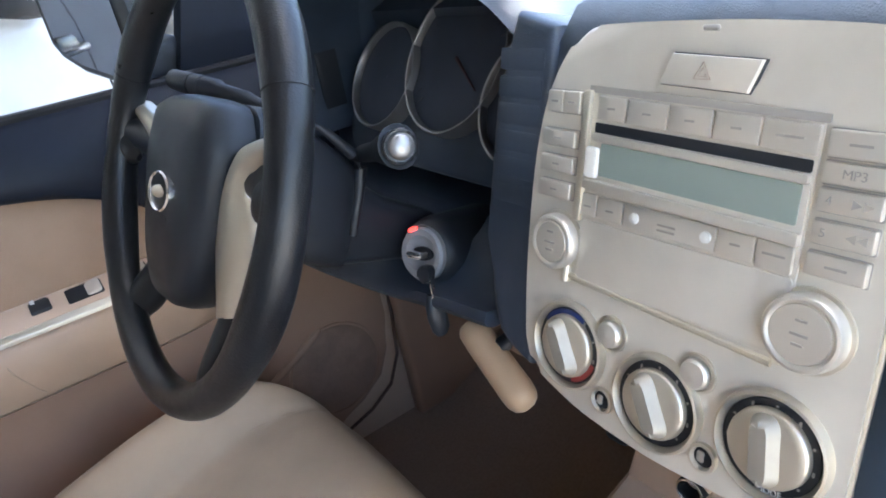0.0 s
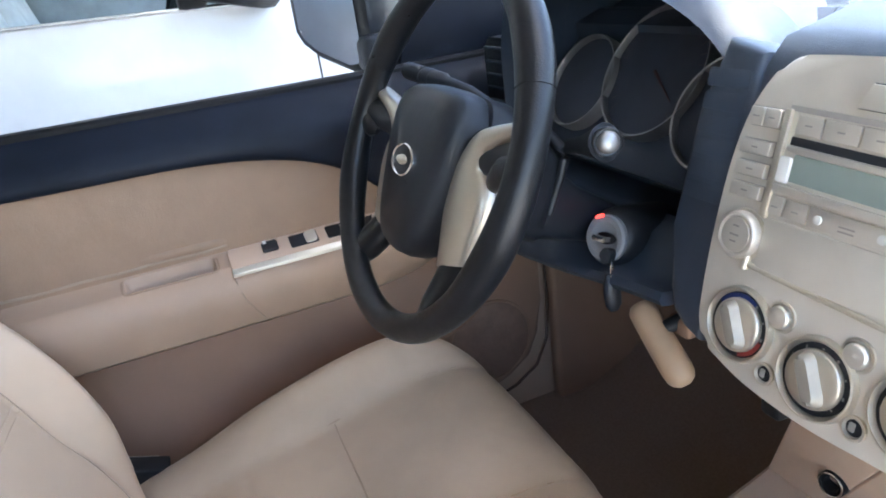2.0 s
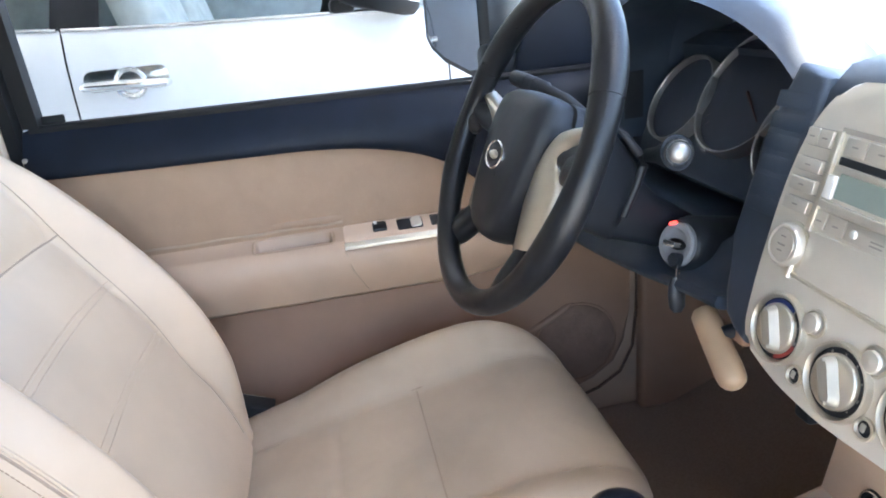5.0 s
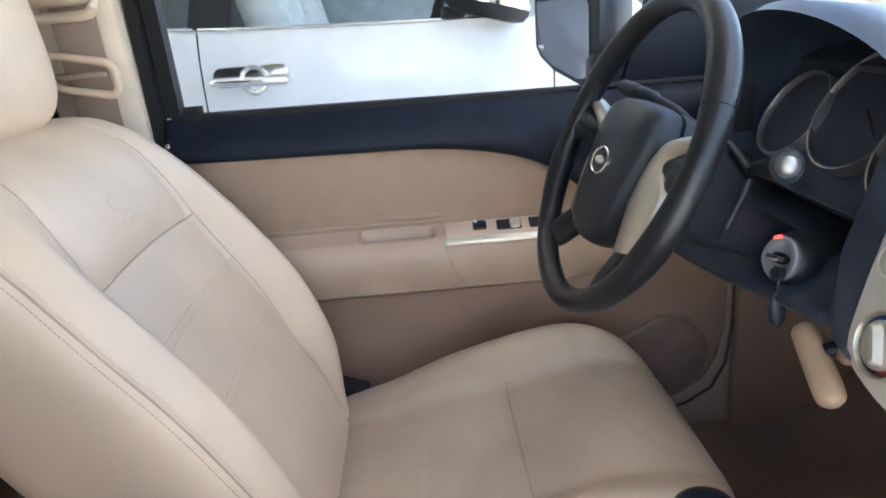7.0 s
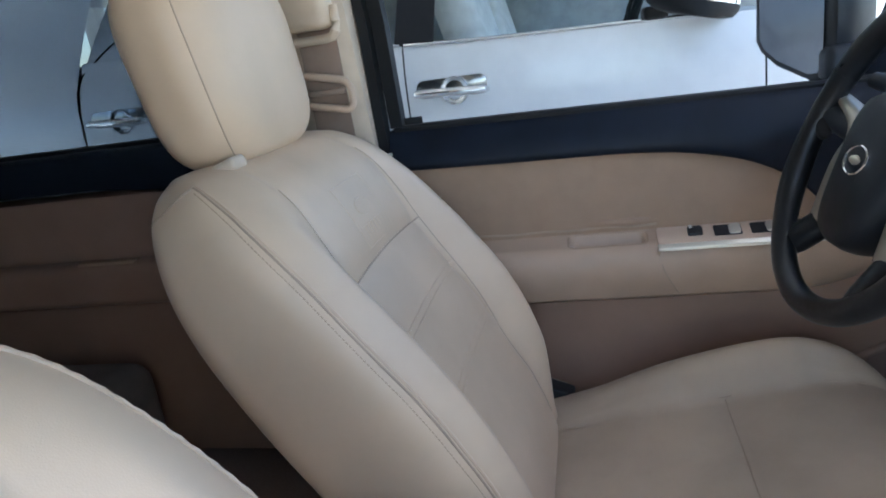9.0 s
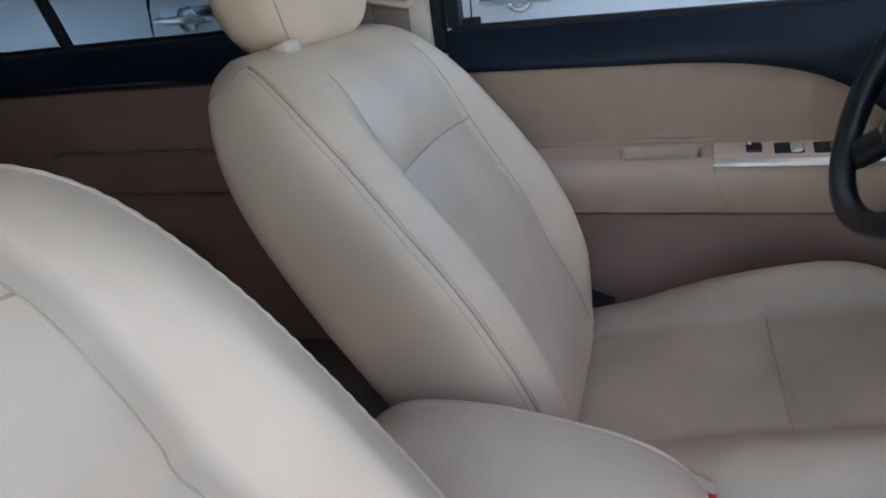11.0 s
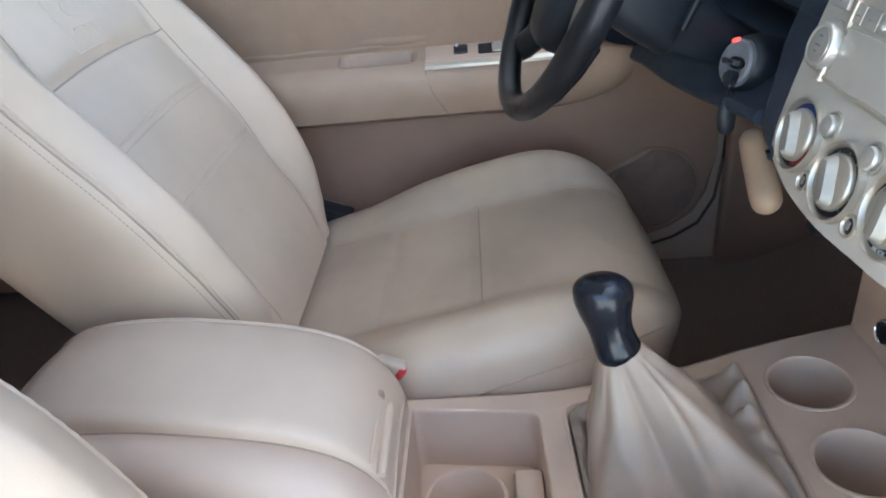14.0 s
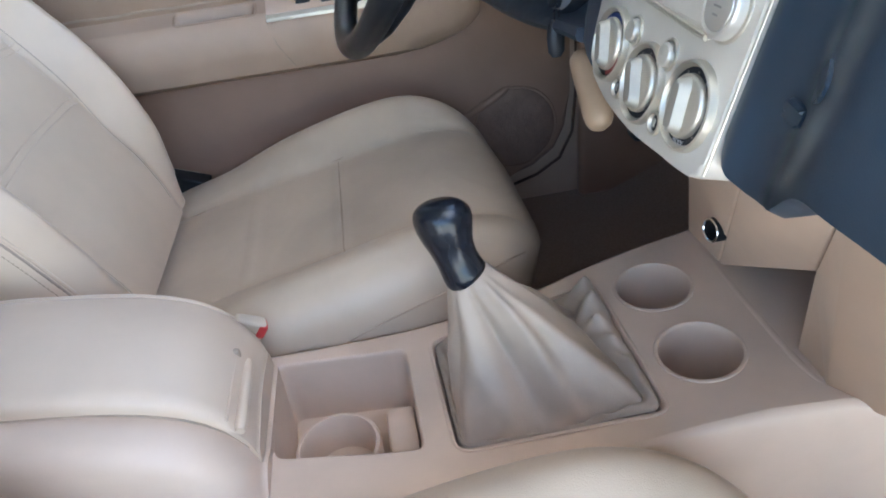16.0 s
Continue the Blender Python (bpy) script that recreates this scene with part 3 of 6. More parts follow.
    # window frame, rear upright
    for y0, y1, x0 in ((-0.330, -0.312, -0.728), (-0.308, -0.284, -0.742)):
        part("window_frame", rings([[(x0 + dx, y + dyy, z) for dx, dyy in ((0, 0), (-0.03, 0), (-0.03, y1 - y0), (0, y1 - y0))] for y, z, in ((y0, 0.70 if y0 < -0.31 else 0.815), (y0 - 0.004, 1.0), (y0 - 0.03, 1.33))]), RUBBER, door, "black window frame")
    part("latch_plate", box(-0.724, -0.717, -0.312, -0.304, 0.742, 0.775, 0.002), SATIN, door, "bare metal latch edge")
    part("glass_corner", box(-0.765, -0.76, -0.30, -0.25, 0.80, 0.83, 0.002), RUBBER, door)
    # door seal curve
    part("door_seal", tube([(-0.722, 0.682, 0.60), (-0.719, 0.684, 0.46), (-0.717, 0.684, 0.34), (-0.716, 0.676, 0.26), (-0.716, 0.650, 0.207), (-0.716, 0.603, 0.178), (-0.716, 0.54, 0.160), (-0.716, 0.45, 0.148), (-0.716, 0.30, 0.128), (-0.716, 0.0, 0.124)], 0.0030, 10), SEALBROWN, door, "dark brown rubber door seal")
    return door


build_front_door()


def build_rear_door():
    door = empty("rear_door", (-0.76, -0.9, 0.2), "beige and black rear car door in shade", "car door", "left doors")
    part("inner_panel", box(-0.80, -0.725, -1.60, -0.46, 0.14, 0.75, 0.01), LOWER_DOOR, door)
    low = [(-1.60, 0.755), (-1.2, 0.765), (-0.95, 0.765), (-0.80, 0.755), (-0.70, 0.735), (-0.62, 0.70), (-0.56, 0.65), (-0.46, 0.62)]
    part("upper_trim", prism(low + [(-0.46, 0.842), (-1.60, 0.842)], lambda u, v, w: Vector((-0.80 + w, u, v)), 0.088, 0.012, 3), DOORBLACK, door, "black textured upper door trim")
    part("armrest", box(-0.745, -0.680, -1.3, -0.50, 0.52, 0.615, 0.02, 4), LOWER_DOOR, door)
    part("pull_cup", box(-0.715, -0.690, -1.02, -0.88, 0.60, 0.619, 0.006), BEIGE_DOOR, door)
    part("window_seal", box(-0.775, -0.745, -1.60, -0.46, 0.838, 0.85, 0.004), RUBBER, door, "black rubber window seal")
    part("window_bar", tube([(-0.755, -1.20, 0.845), (-0.69, -1.28, 1.32)], 0.014, 10), RUBBER, door, "black window divider bar")
    pane = part("window_pane", prism([(-1.62, 0.845), (-0.46, 0.845), (-0.46, 1.33), (-1.62, 1.33)], lambda u, v, w: Vector((-0.765 + w + 0.14 * (v - 0.845), u, v)), 0.003, 0), TINT, door, "tinted rear window glass")
    return door


build_rear_door()


def build_pillar():
    p = thing("pillar_middle", rings([[(-0.775, y0, z), (xf, y0, z), (xf + 0.012, (y0 + y1) / 2 - 0.03, z), (xf, y1 - 0.02, z), (xf - 0.012, y1, z), (-0.775, y1, z)] for z, xf, y0, y1 in ((FLOOR_Z, -0.70, -0.47, -0.335), (0.8, -0.70, -0.46, -0.332), (1.34, -0.64, -0.47, -0.345))]), PILLAR, "cream plastic pillar between the doors", "pillar", kind="structure")
    belt = empty("seat_belt", (-0.66, -0.37, 0.9), "brown seat belt webbing hanging on cream guides", "seat belt")
    part("webbing", rings([[(x, y - 0.034, z), (x, y + 0.034, z), (x + 0.002, y + 0.034, z), (x + 0.002, y - 0.034, z)] for x, y, z in ((-0.655, -0.385, 1.25), (-0.66, -0.385, 1.10), (-0.665, -0.385, 0.95), (-0.672, -0.385, 0.8), (-0.68, -0.385, 0.5), (-0.685, -0.385, 0.2))]), BELT, belt)
    part("belt_guide", box(-0.67, -0.62, -0.44, -0.345, 1.0, 1.075, 0.02, 5), PILLAR, belt, "cream height guide")
    part("guide_loop", tube([(-0.645, -0.43, 1.0), (-0.645, -0.43, 0.985), (-0.645, -0.365, 0.985), (-0.642, -0.350, 0.987), (-0.641, -0.342, 0.996), (-0.642, -0.340, 1.01), (-0.645, -0.342, 1.035)], 0.008, 10), PILLAR, belt, "cream belt loop")
    lo = rounded(-0.435, -0.335, 0.875, 0.925, 0.018)
    part("tongue", tube([(-0.648 + 0.02 * (u + 0.39), u, v - 0.20 * (u + 0.385)) for u, v in lo], 0.0065, 10, loop=True, up=(1, 0, 0)), BEIGE, belt, "beige plastic belt tongue")
    part("tongue_slot", box(-0.655, -0.640, -0.425, -0.345, 0.895, 0.905, 0.004), BELT, belt)


build_pillar()


def build_buckles():
    b = empty("seat_belt_buckle", (-0.13, 0.12, 0.3), "cream seat belt buckle with red button", "buckle")
    m = Matrix.Translation((-0.131, 0.103, 0.362)) @ Matrix.Rotation(radians(-35), 4, "X") @ Matrix.Rotation(radians(12), 4, "Z") @ Matrix.Scale(0.85, 4)
    part("housing", box(-0.010, 0.010, -0.022, 0.020, -0.10, 0.032, 0.006, 3, m), PILLAR, b)
    part("button", box(-0.008, 0.0108, 0.008, 0.0215, 0.008, 0.029, 0.003, 2, m), RED, b, "red release button")
    lv = empty("seat_lever", (-0.655, -0.02, 0.3), "black plastic seat recliner cover", "lever")
    m = Matrix.Translation((-0.634, -0.060, 0.325)) @ Matrix.Rotation(radians(-22), 4, "X")
    part("cover", box(-0.018, 0.02, -0.06, 0.046, -0.05, 0.021, 0.004, 3, m), RUBBER, lv)
    part("cover_edge", box(-0.018, -0.0155, -0.055, 0.030, 0.0175, 0.0205, 0.0008, 1, m), SATIN, lv, "bright metal edge")


build_buckles()


# ---- dashboard ----
FACE = Vector((0, -0.965, 0.261))


def sp(u, v, w):
    """Point of the centre panel: u across, v height, w out of its face."""
    return Vector((u, 0.503, 0.645)) + Vector((0, 0.261, 0.965)) * ((v - 0.645) / 0.965) + FACE * w


def face_m(u, v, w=0.0):
    m = Matrix((Vector((1, 0, 0)), Vector((0, 0.261, 0.965)), FACE)).transposed().to_4x4()
    m.translation = sp(u, v, w)
    return m


def dash_section(x):
    """Profile of the dashboard across the car, from lower edge over the face to the windscreen."""
    side = abs(x + 0.008)
    if x < -0.12:
        return [(0.60, 0.600), (0.566, 0.612), (0.572, 0.645), (0.66, 0.655), (0.70, 0.80), (0.68, 0.845), (0.70, 0.862), (0.86, 0.865), (1.08, 0.855), (1.08, 0.56)]
    if x < 0.108:
        return [(0.58, 0.590), (0.54, 0.616), (0.545, 0.70), (0.555, 0.80), (0.566, 0.838), (0.585, 0.857), (0.66, 0.872), (0.86, 0.872), (1.08, 0.86), (1.08, 0.56)]
    # passenger side: starts just behind the silver panel, then swells towards the seat
    low = spline([(0.108, 0.622), (0.125, 0.611), (0.150, 0.609), (0.172, 0.615), (0.20, 0.640), (0.22, 0.647), (0.40, 0.650), (0.74, 0.650)], x)
    out = spline([(0.108, -0.007), (0.118, -0.005), (0.135, -0.010), (0.160, -0.010), (0.185, 0.004), (0.215, 0.016), (0.26, 0.018), (0.74, 0.010)], x)
    face = lambda z: 0.503 + 0.27 * (z - 0.645) - out
    return [(0.62, low - 0.002), (0.56, low - 0.006), (face(low) + 0.016, low - 0.002), (face(low) + 0.004, low + 0.006), (face(low + 0.02), low + 0.02), (face(0.70), 0.70), (face(0.75), 0.75), (face(0.80), 0.80), (face(0.836) + 0.006, 0.836), (face(0.85) + 0.026, 0.857), (0.68, 0.872), (0.86, 0.872), (1.08, 0.86), (1.08, 0.56)]


GLOSSBLACK = mat("smooth_black_plastic", (0.03, 0.031, 0.034), 0.28, rvar=0.05)
FADED = mat("faded_red_print", (0.44, 0.33, 0.26), 0.5)


def build_dash():
    dash = empty("dashboard", (0, 0.8, 0.5), "charcoal plastic dashboard with silver centre panel", "dashboard")
    def skin(xs):
        return rings([[(x, y, z) for y, z in dash_section(x)] for x in xs])
    part("driver_side", skin([-0.735 + 0.565 * i / 16 for i in range(17)]), DASH, dash)
    part("middle", skin([-0.169, -0.121, -0.1199] + [-0.11 + 0.21 * i / 8 for i in range(9)] + [0.1079]), DASH, dash)
    part("passenger_side", skin([0.109 + 0.132 * i / 36 for i in range(37)] + [0.26 + 0.475 * i / 12 for i in range(13)]), DASHFACE, dash)
    # ribbed dark column beside the centre panel
    col = [(-0.165, 0.646), (-0.155, 0.627), (-0.140, 0.618), (-0.119, 0.612), (-0.119, 0.85), (-0.16, 0.86), (-0.177, 0.80), (-0.174, 0.70)]
    rib = part("side_column", prism(col, lambda u, v, w: sp(u, v, w - 0.06), 0.056, 0.008, 3), DASH, dash)
    for i in range(6):
        v = 0.728 + 0.0185 * i
        part("rib", prism(rounded(-0.172, -0.126, v, v + 0.015, 0.003, 3), lambda u, v, w: sp(u, v, w - 0.0055), 0.0018, 0.0009), DASH, rib)
    def on_dash(u, v, w):
        pts = dash_section(u)[3:9]
        return Vector((u, spline([(z, y) for y, z in pts], v) - w, v))

    # two low raised pieces on the smooth passenger face
    part("face_tile", prism(rounded(0.166, 0.188, 0.688, 0.708, 0.008), lambda u, v, w: on_dash(u, v, w - 0.008), 0.0105, 0.004, 4), DASHFACE, dash)
    part("face_tab", prism(rounded(0.146, 0.170, 0.668, 0.678, 0.003), lambda u, v, w: on_dash(u, v, w - 0.0065), 0.0085, 0.003, 3), DASHFACE, dash)
    out = [(-0.075, 0.8505), (-0.096, 0.846), (-0.107, 0.825), (-0.117, 0.800), (-0.123, 0.76), (-0.1235, 0.70), (-0.120, 0.65), (-0.116, 0.632), (-0.106, 0.618), (-0.080, 0.609), (-0.05, 0.603), (0.0, 0.600), (0.05, 0.603), (0.09, 0.606), (0.106, 0.612), (0.108, 0.64), (0.107, 0.72), (0.104, 0.77), (0.099, 0.81), (0.094, 0.84), (0.085, 0.847), (0.06, 0.850), (0.0, 0.852)]
    soft = []
    for j in range(len(out)):
        p0, p1, p2, p3 = (Vector((*out[(j + q) % len(out)], 0)) for q in (-1, 0, 1, 2))
        for u in (0.0, 0.25, 0.5, 0.75):
            p = 0.5 * ((2 * p1) + (p2 - p0) * u + (2 * p0 - 5 * p1 + 4 * p2 - p3) * u * u + (3 * p1 - p0 - 3 * p2 + p3) * u**3)
            soft.append((p.x, p.y))
    pan = part("centre_panel", prism(soft[::-1], lambda u, v, w: sp(u, v, w - 0.05) + Vector((0, 1, -0.3)) * 0.25 * max(0, v - 0.822) ** 1.5 * 8, 0.05, 0.005, 3), SILVER, dash, "champagne silver centre panel")
    part("edge_strip", tube([sp(0.1085, 0.613 + 0.228 * i / 20, -0.003) + Vector((0.0 - 0.015 * max(0, i / 20 - 0.5) ** 2 * 4, 0, 0)) for i in range(21)], 0.0013, 8), SATIN, pan)
    part("fuse_clip", box(-0.061, -0.039, 0.512, 0.54, 0.566, 0.606, 0.006, 3), RUBBER, dash, "black clip under the panel")
    # hazard button
    hz = [(-0.027, 0.8185), (0.026, 0.8165), (0.032, 0.8325), (-0.020, 0.8345)]
    part("hazard_well", prism([(u * 1.02, 0.8255 + (v - 0.8255) * 1.07) for u, v in hz], lambda u, v, w: sp(u, v, w - 0.002), 0.0024, 0), BLACK, pan)
    part("hazard_button", prism(hz, lambda u, v, w: sp(u, v, w - 0.001), 0.0045, 0.001), SILVER, pan)
    bm = bmesh.new()
    tri = [(-0.005, 0.822), (0.005, 0.822), (0.0, 0.8305)]
    tube([sp(u, v, 0.0037) for u, v in tri], 0.0004, 5, bm, loop=True)
    tube([sp(u * 0.5, 0.8248 + (v - 0.8248) * 0.5, 0.0037) for u, v in tri], 0.0003, 5, bm, loop=True)
    part("hazard_triangle", bm, FADED, pan)
    part("centre_mark", box(-0.006, 0.004, 0, 0.002, 0, 0.003, 0.0008, 1, Matrix.Translation(sp(0, 0.8455, 0.0))), PRINT, pan)
    # lower driver panel and its pale ridge
    rows = []
    for i in range(33):
        x = -0.735 + 0.565 * i / 32
        zb = spline([(-0.735, 0.538), (-0.64, 0.553), (-0.50, 0.568), (-0.35, 0.590), (-0.25, 0.609), (-0.17, 0.621)], x)
        rows.append([(x, 0.60, zb + 0.012), (x, 0.530, zb - 0.001), (x, 0.512, zb - 0.002), (x, 0.504, zb + 0.001), (x, 0.501, zb + 0.007), (x, 0.505, zb + 0.015), (x, 0.530, zb * 0.5 + 0.322), (x, 0.562, 0.655), (x, 0.60, 0.660)])
    part("knee_panel", rings(rows), DASH, dash, "black lower driver panel", angle=50)
    part("trim_ridge", tube([(-0.24, 0.548, 0.640), (-0.21, 0.548, 0.632), (-0.19, 0.548, 0.622)], 0.0015, 8), BLACK, dash)
    # outboard vent
    part("vent_frame", prism(rounded(-0.70, -0.585, 0.72, 0.835, 0.02), lambda u, v, w: Vector((u, 0.63 - w, v)), 0.03, 0.006), BLACK, dash)
    for i in range(5):
        part("vent_slat", box(-0.69, -0.595, 0.594, 0.601, 0.738 + 0.02 * i, 0.742 + 0.02 * i, 0.001), DASH, dash)
    # beige kick panel
    part("kick_panel", box(-0.735, -0.705, 0.69, 1.05, FLOOR_Z, 0.60, 0.012, 3), LOWER_DOOR, dash, "brown-beige footwell side panel")
    part("sill_liner", box(-0.80, -0.742, -0.3, 1.1, 0.03, 0.62, 0.01), BEIGE, dash)
    return dash


build_dash()


def text_mesh(body, size, m, bm=None):
    cu = bpy.data.curves.new("tmp", "FONT")
    cu.body, cu.size, cu.align_x, cu.align_y, cu.extrude = body, size, "CENTER", "CENTER", 0.0002
    ob = bpy.data.objects.new("tmp", cu)
    scene.collection.objects.link(ob)
    bpy.context.view_layer.update()
    me = bpy.data.meshes.new_from_object(ob.evaluated_get(bpy.context.evaluated_depsgraph_get()))
    bpy.data.objects.remove(ob)
    b2 = bmesh.new()
    b2.from_mesh(me)
    bpy.data.meshes.remove(me)
    bmesh.ops.transform(b2, matrix=m, verts=b2.verts[:])
    return join(bm, b2)


def build_radio():
    radio = empty("car_radio", sp(-0.005, 0.75, 0), "silver built-in car radio with grey-green display", "car radio")

    def plate(name, u0, u1, v0, v1, w0, w1, material, r=0.0015, bev=0.0008, skew=0.0, label=""):
        f = lambda u, v, w: sp(u, v + skew * u, w + w0)
        return part(name, prism(rounded(u0, u1, v0, v1, r, 3), f, w1 - w0, bev), material, radio, label)

    def bars(bt, u, v, w, n=1, width=0.008):
        bm = bmesh.new()
        for i in range(n):
            prism(rounded(u - width / 2, u + width / 2, v - 0.0006 - 0.003 * i, v + 0.0006 - 0.003 * i, 0.0003, 2), lambda a, b, c: sp(a, b, c + w), 0.0003, 0, bm=bm)
        o = part("print_bar", bm, PRINT, bt)

    k = -0.03
    plate("fascia", -0.076, 0.066, 0.690, 0.812, -0.004, 0.0012, SILVER, 0.002, skew=k)
    plate("shadow_gap", -0.078, 0.068, 0.8085, 0.8125, 0.0005, 0.0016, PRINT, 0.0005, 0, skew=k)
    us = [-0.070, -0.047, -0.018, 0.010, 0.037, 0.066]
    for i, (a, b) in enumerate(zip(us, us[1:])):
        bt = plate("button", a + 0.0006, b - 0.0006, 0.7935, 0.8075, 0.001, 0.0032, SILVER_BTN, 0.001, skew=k)
        bars(bt, (a + b) / 2, 0.8005 + k * (a + b) / 2, 0.0031, 1, 0.006 if i < 4 else 0.014)
    plate("disc_slot", -0.071, 0.064, 0.7855, 0.7915, 0.0008, 0.0016, BLACK, 0.001, 0, skew=k)
    plate("slot_lip", -0.071, 0.064, 0.7805, 0.785, 0.001, 0.0042, SILVER_BTN, 0.001, skew=k)
    plate("display_frame", -0.072, 0.065, 0.7545, 0.7815, 0.001, 0.0022, SILVER, 0.001, skew=k)
    plate("display", -0.0635, 0.0615, 0.7605, 0.780, 0.0016, 0.0030, LCD, 0.001, 0, skew=k, label="blank grey-green display")
    plate("display_tab", -0.0745, -0.0645, 0.7585, 0.777, 0.0022, 0.005, WHITE, 0.002, 0.001, skew=k)
    plate("ledge", -0.074, 0.065, 0.7510, 0.7575, 0.001, 0.0055, SILVER_BTN, 0.001, 0.0015, skew=k)
    us = [-0.077, -0.062, -0.041, 0.022, 0.044, 0.064]
    for i, (a, b) in enumerate(zip(us, us[1:])):
        bt = plate("button", a + 0.0005, b - 0.0005, 0.7355, 0.7495, 0.001, 0.003, SILVER_BTN, 0.001, skew=k * 0.5)
        bars(bt, (a + b) / 2, 0.7425, 0.003, 2 if i == 2 else 1, 0.012 if i in (2, 4) else 0.006)
    for u in (-0.032, 0.016):
        part("key_dot", lathe([(0.0034, 0), (0.0032, 0.0012), (0.0002, 0.0018)], face_m(u, 0.7425, 0.003), 16), WHITE, radio, "pale round key")
    # left bright bar and key column
    plate("side_bar", -0.0805, -0.0745, 0.732, 0.812, 0.0, 0.0045, SATIN, 0.001, 0.001)
    for v0, v1, split in ((0.797, 0.8105, True), (0.776, 0.7865, False), (0.7595, 0.770, False), (0.743, 0.7535, False)):
        cols = ((-0.111, -0.0975), (-0.097, -0.0825)) if split else ((-0.1135, -0.0845),)
        for a, b in cols:
            bt = plate("button", a, b, v0, v1, -0.003, 0.005, SILVER_BTN, 0.001, 0.001)
            bars(bt, (a + b) / 2, (v0 + v1) / 2, 0.0049, 1, 0.006)
        plate("key_gap", cols[0][0] - 0.0006, cols[-1][1] + 0.0008, v0 - 0.0008, v1 + 0.0006, -0.003, 0.0004, PRINT, 0.001, 0)
    # right key column
    for i, (v0, v1) in enumerate(((0.7925, 0.8045), (0.7805, 0.7905), (0.7680, 0.7785), (0.7530, 0.7640), (0.7380, 0.7490))):
        u0, u1 = 0.0695, 0.0985 - 0.0003 * i
        bt = plate("button", u0, u1, v0, v1, -0.003, 0.004, SILVER_BTN, 0.001, 0.001)
        plate("key_gap", u0 - 0.0006, u1 + 0.0006, v0 - 0.0008, v1 + 0.0006, -0.003, 0.0005, PRINT, 0.001, 0)
        vm = (v0 + v1) / 2
        if i == 1:
            part("key_print", text_mesh("MP3", 0.0062, face_m(0.084, vm, 0.0042)), PRINT, bt)
        elif i in (2, 3):
            bm = bmesh.new()
            s = 1 if i == 2 else -1
            for q in (0.0, 0.005):
                prism([(0.0875 + s * -0.0022 + q, vm - 0.0022), (0.0875 + s * 0.0022 + q, vm), (0.0875 + s * -0.0022 + q, vm + 0.0022)], lambda a, b, c: sp(a, b, c + 0.0040), 0.0004, 0, bm=bm)
            text_mesh("4" if i == 2 else "5", 0.006, face_m(0.075, vm, 0.0042), bm)
            part("key_print", bm, PRINT, bt)
        else:
            bars(bt, 0.084, vm, 0.004, 1, 0.010)
    # lower blank plate and its bright lower edge
    plate("pocket_door", -0.074, 0.0655, 0.6935, 0.7335, 0.0, 0.0026, SILVER, 0.003, 0.001)
    part("lower_strip", tube([sp(-0.080, 0.694, 0.001), sp(0.062, 0.6885, 0.001)], 0.0024, 8), SATIN, radio, "bright lower strip")
    part("strip_end", tube([sp(-0.0835, 0.712, 0.001), sp(-0.0835, 0.690, 0.002)], 0.0035, 10), SATIN, radio)
    for u, v, r in ((-0.0935, 0.7145, 0.0192), (0.0763, 0.7105, 0.0205)):
        part("knob_collar", lathe([(r + 0.0022, -0.001), (r + 0.0018, 0.0012), (r - 0.001, 0.0022)], face_m(u, v), 48), SATIN, radio)
        kb = part("knob", lathe([(r, 0.0), (r - 0.0004, 0.0075), (r - 0.0014, 0.0092), (r - 0.003, 0.0098), (r - 0.0042, 0.0094), (r - 0.0050, 0.0084), (r - 0.0056, 0.0094), (0.0005, 0.0099)], face_m(u, v), 56), SILVER_BTN, radio, "round silver knob")
        bm = bmesh.new()
        for dv, wd in ((0.007, 0.006), (0.0, 0.009), (-0.005, 0.006)):
            prism(rounded(u - wd / 2, u + wd / 2, v + dv - 0.0007, v + dv + 0.0007, 0.0003, 2), lambda a, b, c: sp(a, b, c + 0.0098), 0.0002, 0, bm=bm)
        part("print_bar", bm, PRINT, kb)
    return radio


build_radio()


